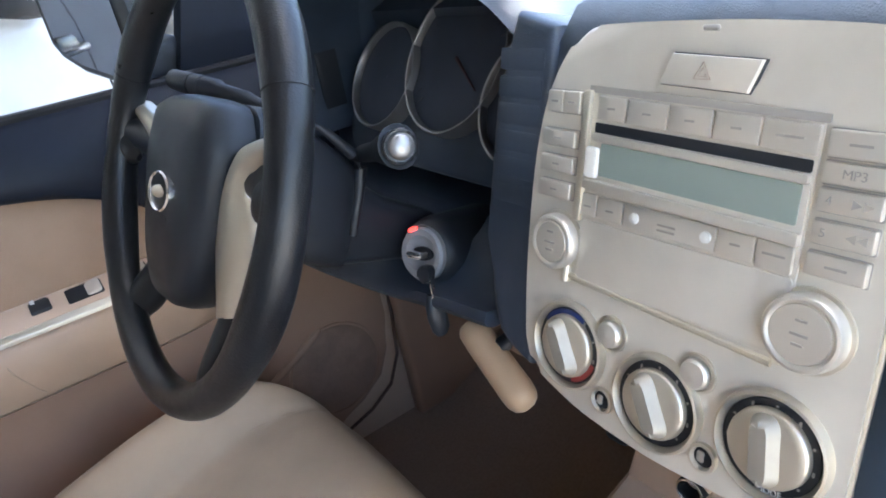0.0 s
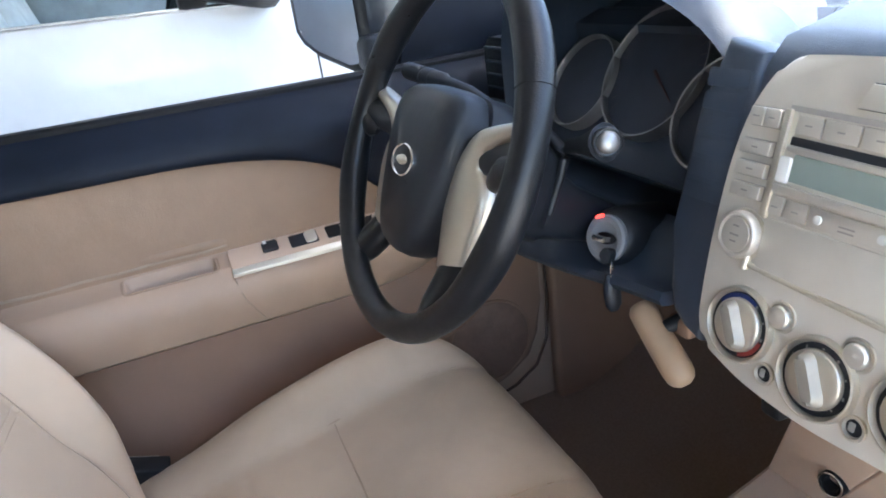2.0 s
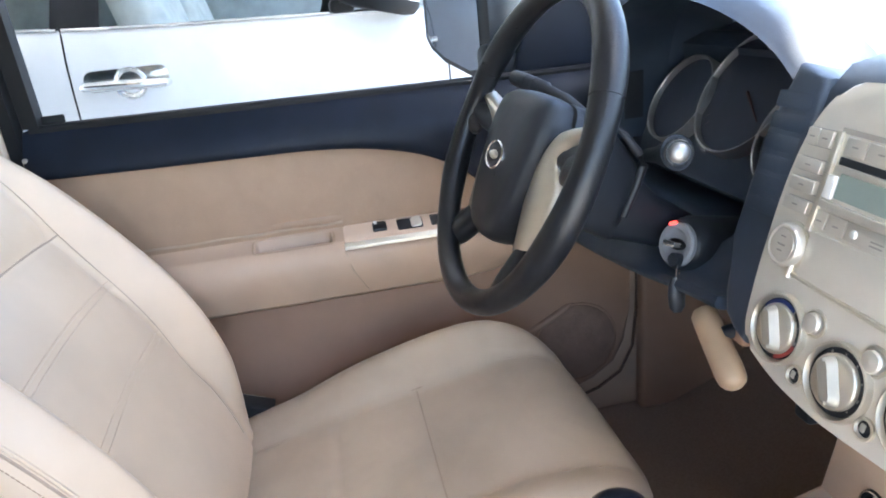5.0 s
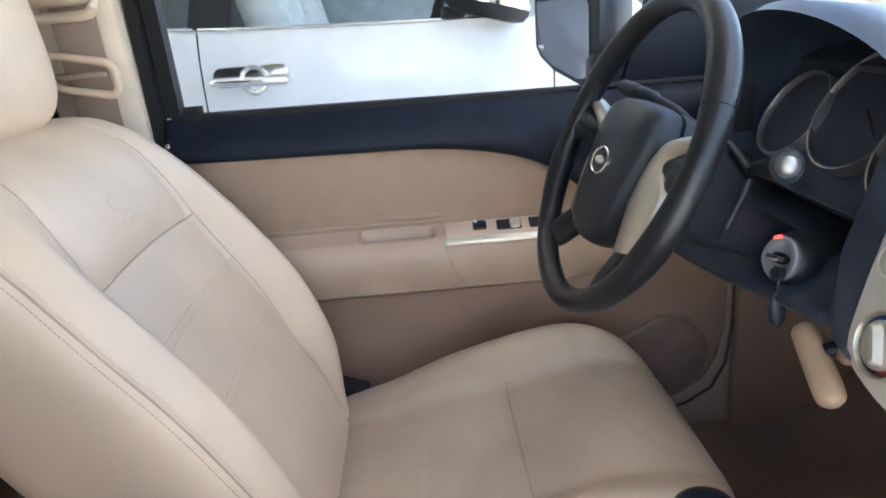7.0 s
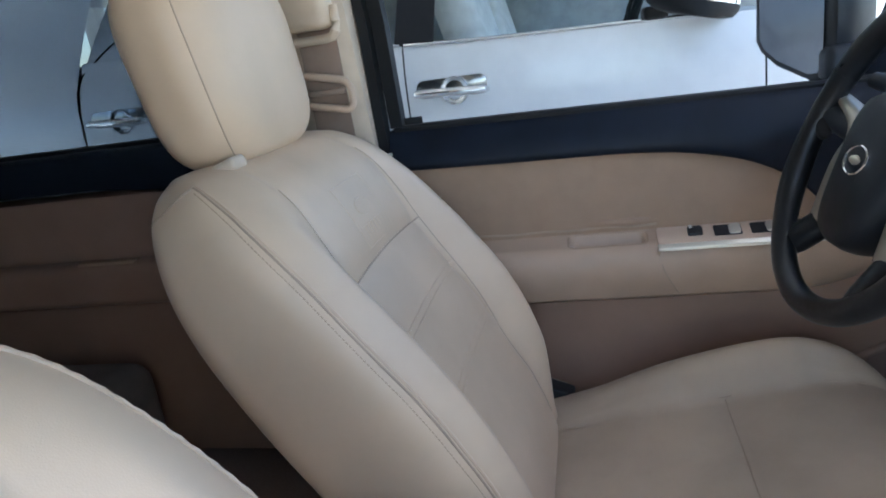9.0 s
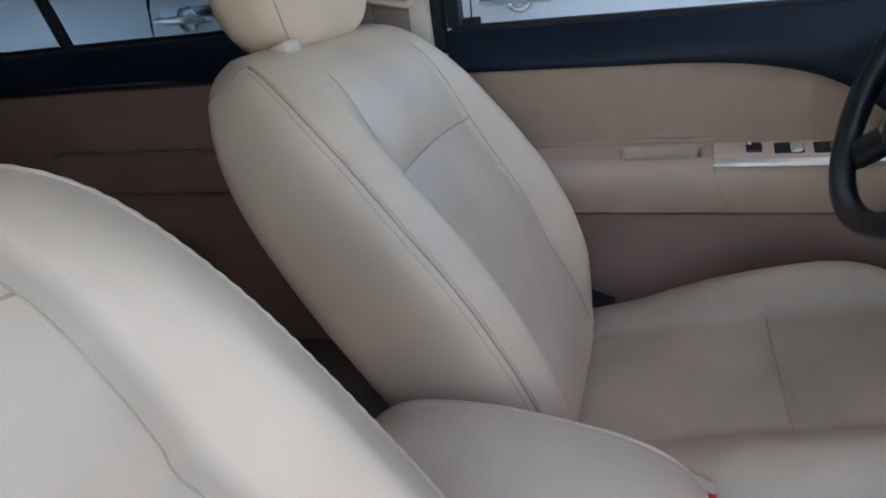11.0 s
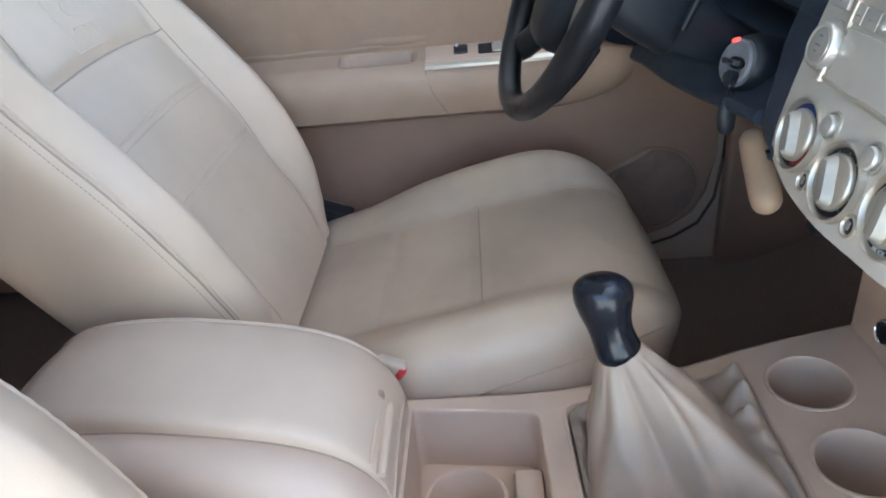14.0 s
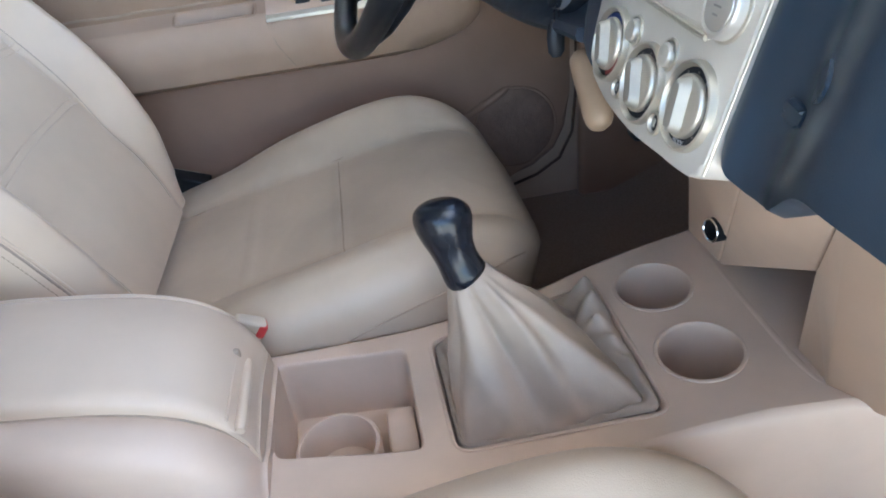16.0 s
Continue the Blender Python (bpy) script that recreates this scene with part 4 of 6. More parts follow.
def build_climate():
    cl = empty("climate_controls", sp(-0.003, 0.64, 0), "three round climate dials with silver grips", "climate control")
    for i, (u, v, r, turn) in enumerate(((-0.0745, 0.647, 0.0265, 30), (-0.001, 0.6375, 0.0265, 28), (0.070, 0.6455, 0.0265, 8))):
        part("dial_surround", lathe([(r + 0.0052, -0.004), (r + 0.0052, 0.001), (r + 0.0042, 0.0055), (r + 0.0028, 0.0062), (r + 0.0008, 0.003), (r, 0.001)], face_m(u, v), 60), SATIN, cl)
        face = part("dial_face", lathe([(r + 0.0005, 0.0), (r, 0.0022), (0.001, 0.0024)], face_m(u, v), 48), BLACK, cl, "black dial face")
        m = face_m(u, v, 0.002)
        g = part("dial_grip", lathe([(r - 0.0042, 0.0), (r - 0.0046, 0.0035), (r - 0.0058, 0.0048), (r - 0.010, 0.0056), (0.0005, 0.0060)], m, 48), SATIN, cl, "silver turning grip")
        rot = m @ Matrix.Rotation(radians(turn), 4, "Z")
        q = r - 0.0052
        ol = rounded(-0.0092, 0.0092, -q * 0.96, q * 0.96, 0.0085, 8)
        part("grip_bar", prism(ol, lambda a, b, c: rot @ Vector((a * (1 - 0.50 * max(0, c) / 0.0088), b * (1 - 0.12 * max(0, c) / 0.007), c + 0.004)), 0.0088, 0.0032, 4), GRIP, g)
        for j in range(9):
            a = radians(-130 + 260 * j / 8 + 90)
            ca, sa = math.cos(a) * (r - 0.003), math.sin(a) * (r - 0.003)
            mark = prism(rounded(ca - 0.0007, ca + 0.0007, sa - (0.0016 if j % 2 else 0.0007), sa + (0.0012 if j % 2 else 0.0007), 0.0003, 2), lambda a2, b2, c: m @ Vector((a2, b2, c)), 0.0005, 0)
            part("dial_mark", mark, PRINT, face)
        if i == 2:
            part("dial_print", text_mesh("MODE", 0.0048, m @ Matrix.Translation((0.004, -(r - 0.0021), 0.0007)) @ Matrix.Rotation(radians(8), 4, "Z")), PALEPRINT, face)
        if i == 0:
            for mt, lo, hi in ((DIMRED, -75, -15), (BLUE, 60, 150)):
                arc = [(math.cos(radians(lo + (hi - lo) * j / 12)) * (r - 0.001), math.sin(radians(lo + (hi - lo) * j / 12)) * (r - 0.001)) for j in range(13)]
                arc += [(x * 0.84, y * 0.84) for x, y in arc[::-1]]
                part("temperature_band", prism(arc, lambda a2, b2, c: m @ Vector((a2, b2, c + 0.0003)), 0.0006, 0), mt, face)
    for u, v in ((-0.0405, 0.667), (0.022, 0.666)):
        part("button_collar", lathe([(0.0125, -0.001), (0.012, 0.0015), (0.0105, 0.0018), (0.0098, 0.0004)], face_m(u, v), 32), SATIN, cl)
        part("push_button", lathe([(0.0088, 0.0), (0.0088, 0.004), (0.0076, 0.0055), (0.0004, 0.0066)], face_m(u, v), 32), SILVER_BTN, cl, "round silver push button")
    for u, v in ((-0.042, 0.6205), (0.034, 0.6195)):
        part("lamp_collar", lathe([(0.0095, -0.002), (0.009, 0.0025), (0.0072, 0.0028), (0.0062, 0.0005)], face_m(u, v), 28), SATIN, cl)
        h = part("small_hole", lathe([(0.0062, 0.0), (0.0004, 0.0012)], face_m(u, v), 24), BLACK, cl)
        part("hole_mark", prism(rounded(u - 0.0035, u + 0.001, v - 0.003, v + 0.0035, 0.001), lambda a, b, c: sp(a, b, c + 0.0008), 0.0008, 0.0003), PRINT, h)
    return cl


PALEPRINT = mat("pale_grey_print", (0.55, 0.54, 0.52), 0.6)
DIMRED = mat("dark_red_print", (0.28, 0.04, 0.035), 0.5)
GRIP = mat("brushed_grip", (0.42, 0.39, 0.33), 0.60, metal=0.7, var=0.05, scale=40)
BLUE = mat("blue_plastic", (0.02, 0.04, 0.16), 0.4)
build_climate()


def build_cluster():
    cl = empty("instrument_cluster", (-0.36, 0.64, 0.78), "black instrument cluster with three silver-ringed gauges", "instrument cluster")
    tilt = radians(32)
    m0 = Matrix.Translation((-0.362, 0.642, 0.785)) @ Matrix.Rotation(radians(90) - tilt, 4, "X")
    f = lambda u, v, w: m0 @ Vector((u, v, w))
    # Charcoal instead of black, to go with the haze in the gauge colour.
    part("backing", prism(rounded(-0.215, 0.20, -0.10, 0.13, 0.05), lambda u, v, w: f(u, v, w - 0.05), 0.03, 0.004), DASH, cl)
    for u, v, r in ((-0.135, -0.006, 0.061), (-0.004, 0.019, 0.079), (0.124, -0.016, 0.061)):
        g = part("gauge", lathe([(r, -0.03), (r, -0.0095), (r - 0.001, -0.009), (r * 0.5, -0.0088), (0.001, -0.0086)], m0 @ Matrix.Translation((u, v, 0)), 48), GAUGE, cl, "dark round gauge")
        part("gauge_ring", lathe([(r + 0.0036, -0.02), (r + 0.0038, -0.004), (r + 0.0026, 0.0), (r + 0.0006, -0.0005), (r - 0.0004, -0.003), (r - 0.0004, -0.0092)], m0 @ Matrix.Translation((u, v, 0)), 64), RINGSILVER, g, "slim silver gauge ring")
        if r < 0.07:
            continue
        a = radians(-35)
        part("needle", tube([m0 @ Vector((u, v, -0.006)), m0 @ Vector((u + math.cos(a) * r * 0.7, v + math.sin(a) * r * 0.7, -0.006))], [0.0022, 0.0008], 6), NEEDLE, g, "red needle")
        bm = bmesh.new()
        for i in range(25):
            t = radians(225 - 270 * i / 24)
            for a0, a1 in ((0.80, 0.90 if i % 3 else 0.93),):
                tube([m0 @ Vector((u + math.cos(t) * r * q, v + math.sin(t) * r * q, -0.0086)) for q in (a0, a1)], 0.0005, 4, bm)
        part("gauge_scale", bm, DIMPRINT, g, "fine pale gauge scale")
    # visor over the gauges
    rows = []
    for y, k in ((0.545, 1.0), (0.538, 0.99), (0.545, 0.98), (0.60, 0.98), (0.66, 0.98), (0.72, 0.97)):
        rows.append([(-0.385 + (0.238 if t < math.pi / 2 else 0.208) * k * math.cos(t), y + 0.035 * abs(math.cos(t)) ** 2, 0.775 + 0.148 * k * math.copysign(abs(math.sin(t)) ** 0.85, math.sin(t))) for t in [math.pi * (1.12 - 1.24 * i / 48) for i in range(49)]])
    outer = [[(-0.385 + (0.243 if t < math.pi / 2 else 0.213) * k * math.cos(t), y + 0.035 * abs(math.cos(t)) ** 2, 0.777 + 0.150 * k * math.copysign(abs(math.sin(t)) ** 0.85, math.sin(t))) for t in [math.pi * (1.12 - 1.24 * i / 48) for i in range(49)]] for y, k in ((0.78, 0.55), (0.70, 0.82), (0.64, 0.95), (0.60, 1.0), (0.56, 1.02))]
    part("visor", rings(outer + rows, closed=False), DASH, cl, "arched charcoal visor", angle=70)
    return cl


# Lifted from black: the pale haze over the cluster is in this colour.
GAUGE = mat("hazed_gauge_face", (0.042, 0.050, 0.068), 0.6, spec=0.2)
DIMPRINT = mat("dim_grey_print", (0.06, 0.06, 0.065), 0.7)
NEEDLE = mat("dull_red_needle", (0.045, 0.018, 0.018), 0.7)
RINGSILVER = mat("grey_ring", (0.34, 0.335, 0.33), 0.38, metal=0.8)
build_cluster()


# ---- steering wheel ----
def build_wheel():
    c, a, yaw = Vector((-0.350, 0.354, 0.776)), radians(24.8), 0.06
    e1, e2 = Vector((math.cos(yaw), math.sin(yaw), 0)), Vector((-math.sin(yaw) * math.sin(a), math.cos(yaw) * math.sin(a), math.cos(a)))
    nn = e1.cross(e2)
    wheel = empty("steering_wheel", c, "black leather steering wheel with silver spokes", "steering wheel")
    f = lambda u, v, w: c + e1 * u + e2 * v + nn * w
    ts = [2 * math.pi * i / 120 for i in range(120)]
    grip = lambda t: 0.0150 + 0.0020 * sum(bumpy((math.degrees(t) - d + 180) % 360 - 180, 16) for d in (35, 145, 200, 340))
    big = 0.1838
    rim = part("rim", tube([f(big * math.cos(t), big * math.sin(t), 0) for t in ts], [grip(t) for t in ts], 20, loop=True, up=nn), WHEEL, wheel)
    for d in (24, 156):
        t = radians(d)
        o = Vector(f(big * math.cos(t), big * math.sin(t), 0))
        rad = (o - c).normalized()
        part("rim_joint", tube([o + (rad * math.cos(q) + nn * math.sin(q)) * (grip(t) + 0.0001) for q in [2 * math.pi * i / 24 for i in range(24)]], 0.0006, 5, loop=True, up=(0, 1, 0)), RUBBER, rim)
    # padded hub
    out = [(-0.052, 0.062), (0.0, 0.066), (0.052, 0.062), (0.070, 0.045), (0.075, 0.015), (0.067, -0.03), (0.054, -0.080), (0.034, -0.108), (0.0, -0.115), (-0.034, -0.108), (-0.054, -0.080), (-0.067, -0.03), (-0.075, 0.015), (-0.070, 0.045)]
    rows = []
    for k, w in ((0.97, -0.040), (1.0, -0.028), (1.0, -0.014), (0.97, -0.003), (0.90, 0.005), (0.72, 0.010), (0.4, 0.0125), (0.02, 0.013)):
        row = []
        n = len(out)
        for j in range(n):
            p0, p1, p2, p3 = (Vector((*out[(j + q) % n], 0)) for q in (-1, 0, 1, 2))
            for q in range(4):
                u = q / 4
                p = 0.5 * ((2 * p1) + (p2 - p0) * u + (2 * p0 - 5 * p1 + 4 * p2 - p3) * u * u + (3 * p1 - p0 - 3 * p2 + p3) * u**3)
                row.append(f(p.x * k - 0.012, -0.018 + (p.y + 0.018) * k, w))
        rows.append(row)
    hub = part("hub_pad", rings(rows), BLACK, wheel, "black padded hub", angle=50)
    part("hub_crease", tube([f(0.004, -0.035, 0.0125), f(0.025, -0.052, 0.0095), f(0.039, -0.062, -0.001)], 0.0008, 5), RUBBER, hub)
    part("emblem", lathe([(0.0200, 0.0), (0.0200, 0.003), (0.0186, 0.0042), (0.0174, 0.003), (0.0172, 0.001)], Matrix.Translation(f(-0.012, -0.017, 0.0115)) @ nn.to_track_quat("Z", "Y").to_matrix().to_4x4() @ Matrix.Diagonal((1.3, 0.85, 1, 1)), 40), CHROME, hub, "oval chrome emblem ring")
    part("emblem_disc", lathe([(0.018, 0.0), (0.018, 0.0018), (0.001, 0.0022)], Matrix.Translation(f(-0.012, -0.017, 0.0115)) @ nn.to_track_quat("Z", "Y").to_matrix().to_4x4() @ Matrix.Diagonal((1.3, 0.85, 1, 1)), 32), BLACK, hub)
    bm = bmesh.new()
    o = f(-0.012, -0.017, 0.0138)
    tube([o - e1 * 0.011, o - e1 * 0.008, o, o + e1 * 0.008, o + e1 * 0.011], [0.0006, 0.0038, 0.0056, 0.0038, 0.0006], 12, bm)
    part("emblem_relief", bm, SATIN, hub)
    for s in (1, -1):
        # silver spoke covers
        rows = []
        inner = [(0.160, 0.052), (0.135, 0.047), (0.104, 0.040), (0.078, 0.030), (0.0585, 0.007), (0.047, -0.017), (0.0445, -0.045), (0.049, -0.072), (0.053, -0.089), (0.057, -0.107)]
        outer = [(0.163, 0.040), (0.140, 0.032), (0.118, 0.022), (0.099, 0.010), (0.095, -0.002), (0.104, -0.014), (0.110, -0.028), (0.110, -0.045), (0.1065, -0.068), (0.100, -0.093)]
        for i in range(37):
            p, q = (Vector([spline([(j, kn[c2]) for j, kn in enumerate(edge)], i / 4) for c2 in range(2)]) for edge in (inner, outer))
            rows.append([f(s * (p.x + (q.x - p.x) * x) - (0.0 if s > 0 else 0.024), p.y + (q.y - p.y) * x, w - 0.006 - 0.009 * i / 36) for x, w in ((0, -0.018), (0, -0.006), (0.08, -0.001), (0.3, 0.003), (0.65, 0.0025), (0.9, -0.002), (1, -0.007), (1, -0.018))])
        sc = part("spoke_cover", rings(rows), SATIN, wheel, "silver spoke cover", angle=60)
        part("upper_spoke", tube([f(s * 0.05, 0.01, -0.026), f(s * 0.11, 0.012, -0.024), f(s * 0.15, 0.016, -0.014), f(s * 0.182, 0.022, -0.002)], [0.018, 0.018, 0.016, 0.013], 14, flat=0.75, up=nn), BLACK, wheel)
        part("thumb_rest", tube([f(s * 0.121, -0.009, -0.015), f(s * 0.123, -0.008, -0.013), f(s * 0.128, -0.006, -0.011), f(s * 0.138, -0.003, -0.008), f(s * 0.152, 0.004, -0.003), f(s * 0.183, 0.012, 0.0)], [0.002, 0.006, 0.010, 0.013, 0.015, 0.012], 16, flat=0.7, up=nn), WHEEL, wheel) if s > 0 else part("thumb_rest", tube([f(-0.150, -0.004, -0.008), f(-0.160, -0.002, -0.006), f(-0.170, 0.004, -0.003), f(-0.183, 0.012, 0.0)], [0.004, 0.011, 0.013, 0.012], 16, flat=0.7, up=nn), WHEEL, wheel)
        part("lower_spoke", tube([f(s * u - (0.0 if s > 0 else 0.020), v, w) for u, v, w in ((0.072, -0.080, -0.037), (0.081, -0.110, -0.026), (0.090, -0.137, -0.013), (0.096, -0.158, -0.001))], [0.020, 0.0215, 0.0210, 0.015], 14, flat=0.8, up=nn), WHEEL, wheel)
    # shroud and stalks
    rows = []
    for w, hw, top, bot in ((-0.030, 0.055, 0.056, -0.045), (-0.034, 0.064, 0.064, -0.055), (-0.060, 0.066, 0.064, -0.060), (-0.090, 0.064, 0.052, -0.066), (-0.120, 0.061, 0.036, -0.070), (-0.132, 0.058, 0.029, -0.072), (-0.136, 0.050, 0.018, -0.070), (-0.18, 0.046, 0.0, -0.065), (-0.24, 0.044, -0.01, -0.06)):
        mid, hh = (top + bot) / 2, (top - bot) / 2
        rows.append([f(hw * math.copysign(abs(math.cos(t)) ** 0.4, math.cos(t)), mid + hh * math.copysign(abs(math.sin(t)) ** 0.4, math.sin(t)), w) for t in [2 * math.pi * i / 48 for i in range(48)]])
    sh = empty("steering_column", f(0, 0, -0.12), "charcoal steering column shroud with stalks and ignition", "steering column")
    part("shroud", rings(rows), BLACK, sh, angle=50)
    part("shroud_edge", tube([f(0.058, 0.060, -0.074), f(0.059, 0.051, -0.096), f(0.058, 0.037, -0.122), f(0.057, 0.026, -0.133), f(0.0575, 0.005, -0.134), f(0.0575, -0.035, -0.134)], [0.001, 0.004, 0.0055, 0.006, 0.0055, 0.004], 12), BLACK, sh)
    part("stalk", tube([f(-0.05, 0.058, -0.10), f(-0.10, 0.070, -0.09), f(-0.135, 0.074, -0.076), f(-0.14, 0.0745, -0.074), f(-0.19, 0.078, -0.056), f(-0.204, 0.079, -0.051), f(-0.209, 0.079, -0.049)], [0.007, 0.008, 0.0085, 0.0115, 0.0115, 0.0105, 0.005], 14), BLACK, sh, "black indicator stalk")
    for k in (0.3, 0.55):
        part("stalk_ring", tube([f(-0.14 - 0.06 * k, 0.0745 + 0.004 * k, -0.074 + 0.022 * k), f(-0.144 - 0.06 * k, 0.0748 + 0.004 * k, -0.0725 + 0.022 * k)], 0.0122, 14), BLACK, sh)
    tip, root = Vector((-0.224, 0.489, 0.774)), Vector((-0.312, 0.50, 0.752))
    sd = (Vector((0.30, 0.12, 0.86)) - tip).normalized() + (tip - root).normalized() * 1.4
    ms = Matrix.Translation(tip) @ sd.normalized().to_track_quat("Z", "Y").to_matrix().to_4x4() @ Matrix.Scale(0.74, 4)
    ws = part("wiper_stalk", tube([root, root.lerp(tip, 0.4), root.lerp(tip, 0.72), ms @ Vector((0, 0, -0.012))], [0.008, 0.009, 0.014, 0.0185], 16), BLACK, sh, "black wiper stalk with silver end")
    part("stalk_collar", lathe([(0.0185, -0.014), (0.0195, -0.004), (0.0192, 0.0), (0.0175, 0.001), (0.0165, -0.003), (0.001, -0.004)], ms, 40), GLOSSBLACK, ws)
    part("end_cap", lathe([(0.0145, -0.004), (0.0145, 0.003), (0.0135, 0.006), (0.0100, 0.0085), (0.005, 0.0098), (0.0004, 0.0102)], ms, 40), RINGSILVER, ws, "domed silver end cap")
    # ignition lock and key
    ax = Vector((0.25, -0.9, 0.30)).normalized()
    o = Vector((-0.279, 0.520, 0.652))
    mi = Matrix.Translation(o) @ ax.to_track_quat("Z", "Y").to_matrix().to_4x4()
    part("lock_housing", lathe([(0.040, -0.09), (0.035, -0.02), (0.030, -0.006), (0.0265, -0.003)], mi, 32), BLACK, sh)
    lk = part("ignition_lock", lathe([(0.0255, -0.006), (0.0255, 0.001), (0.0235, 0.0035), (0.018, 0.003), (0.016, 0.0005), (0.013, -0.002), (0.001, -0.003)], mi, 40), LOCKGREY, sh, "grey ignition lock ring")
    part("key_slot", prism([(0.012 * math.cos(t), 0.0065 * math.sin(t)) for t in [2 * math.pi * i / 20 for i in range(20)]], lambda u, v, w: mi @ Vector((u, v, w - 0.002)), 0.003, 0), RUBBER, lk)
    part("lock_light", tube([mi @ Vector((0.0245 * math.cos(t), 0.0245 * math.sin(t), 0.0035)) for t in [radians(102 + 22 * i / 8) for i in range(9)]], 0.0020, 8), REDLIGHT, lk, "small glowing red light")
    key = empty("car_key", mi @ Vector((0, 0, 0.01)), "black car key with fob in the ignition", "car key")
    part("key_blade", prism(rounded(-0.009, 0.009, -0.003, 0.003, 0.002), lambda u, v, w: mi @ Vector((u, v, w - 0.001)), 0.014, 0.001), CHROME, key, "steel key shank")
    part("key_head", prism(rounded(0.008, 0.022, -0.023, -0.007, 0.005), lambda u, v, w: mi @ Vector((u, v, w + 0.008)), 0.009, 0.003), BLACK, key)
    p0 = mi @ Vector((0.022, -0.018, 0.014))
    part("key_ring", tube([p0 + Vector((0.004 * math.sin(t), -0.004 * math.sin(t), -0.012 + 0.012 * math.cos(t))) for t in [2 * math.pi * i / 20 for i in range(20)]], 0.0009, 6, loop=True), CHROME, key)
    p1 = p0 + Vector((0.0, -0.002, -0.016))
    part("fob", tube([p1, p1 + Vector((0, 0, -0.008)), p1 + Vector((0.002, 0, -0.02)), p1 + Vector((0.004, 0, -0.035)), p1 + Vector((0.005, 0, -0.041))], [0.005, 0.009, 0.0105, 0.0095, 0.005], 14, flat=0.6), BLACK, key, "black plastic fob")
    return wheel


LOCKGREY = mat("grey_lock_plastic", (0.24, 0.24, 0.25), 0.45)
build_wheel()


def build_parking_brake():
    b = empty("parking_brake", (-0.19, 0.53, 0.56), "tan plastic parking brake pull handle", "brake handle")
    p0, p1 = Vector((-0.240, 0.531, 0.584)), Vector((-0.166, 0.530, 0.525))
    pts = [p0 + (p1 - p0) * t for t in (0, 0.06, 0.2, 0.5, 0.8, 0.9, 0.96, 1.0)]
    part("handle", tube(pts, [0.010, 0.0142, 0.0150, 0.0156, 0.0160, 0.0150, 0.0118, 0.006], 18, flat=1.1), TAN, b)
    part("bracket", box(-0.216, -0.182, 0.545, 0.62, 0.560, 0.580, 0.007, 3), LOWER_DOOR, b)
    part("rod", tube([(-0.205, 0.535, 0.57), (-0.19, 0.66, 0.60)], 0.008, 10), BLACK, b)
    return b


TAN = mat("tan_plastic", (0.44, 0.305, 0.195), 0.5, var=0.06)
build_parking_brake()


# ---- console ----
def con_z(y):
    """Height of the console's top along the car."""
    return spline([(0.10, 0.333), (0.29, 0.334), (0.40, 0.348), (0.52, 0.369), (0.66, 0.382)], min(y, 0.66))


def hole_pit(name, outline, depth, parent, draft=0.94, material=None):
    """Walls and bottom of an opening in the console's top, with a rounded lip."""
    cu = sum(u for u, v in outline) / len(outline)
    cv = sum(v for u, v in outline) / len(outline)
    rows = []
    for k, dz in ((1.0, 0.0), (0.985, -0.0008), (0.972, -0.003), (0.965, -0.008), (draft, -depth + 0.006), (draft * 0.97, -depth + 0.001), (draft * 0.9, -depth)):
        rows.append([(cu + (u - cu) * k, cv + (v - cv) * k, con_z(v) + dz) for u, v in outline])
    bm = rings(rows, caps=False)
    bm.verts.ensure_lookup_table()
    n = len(outline)
    bm.faces.new([bm.verts[i] for i in range(len(bm.verts) - n, len(bm.verts))])
    return part(name, bm, material or BEIGE, parent)


def circle(u, v, r, n=40):
    return [(u + r * math.cos(2 * math.pi * i / n), v + r * math.sin(2 * math.pi * i / n)) for i in range(n)]


def soft_quad(pts, r, n=6):
    """A four-sided outline with round corners."""
    out = []
    q = [Vector((u, v, 0)) for u, v in pts]
    for i in range(4):
        p, a, b = q[i], (q[i - 1] - q[i]).normalized(), (q[(i + 1) % 4] - q[i]).normalized()
        for k in range(n + 1):
            t = k / n
            e = p + a * r * (1 - t) ** 2 + b * r * t ** 2
            out.append((e.x, e.y))
    return out


TRAY = [(0.028, 0.135), (0.054, 0.283), (-0.092, 0.280), (-0.106, 0.130)]
BOOTRIM = [(0.066, 0.309), (0.094, 0.504), (-0.105, 0.502), (-0.095, 0.306)]


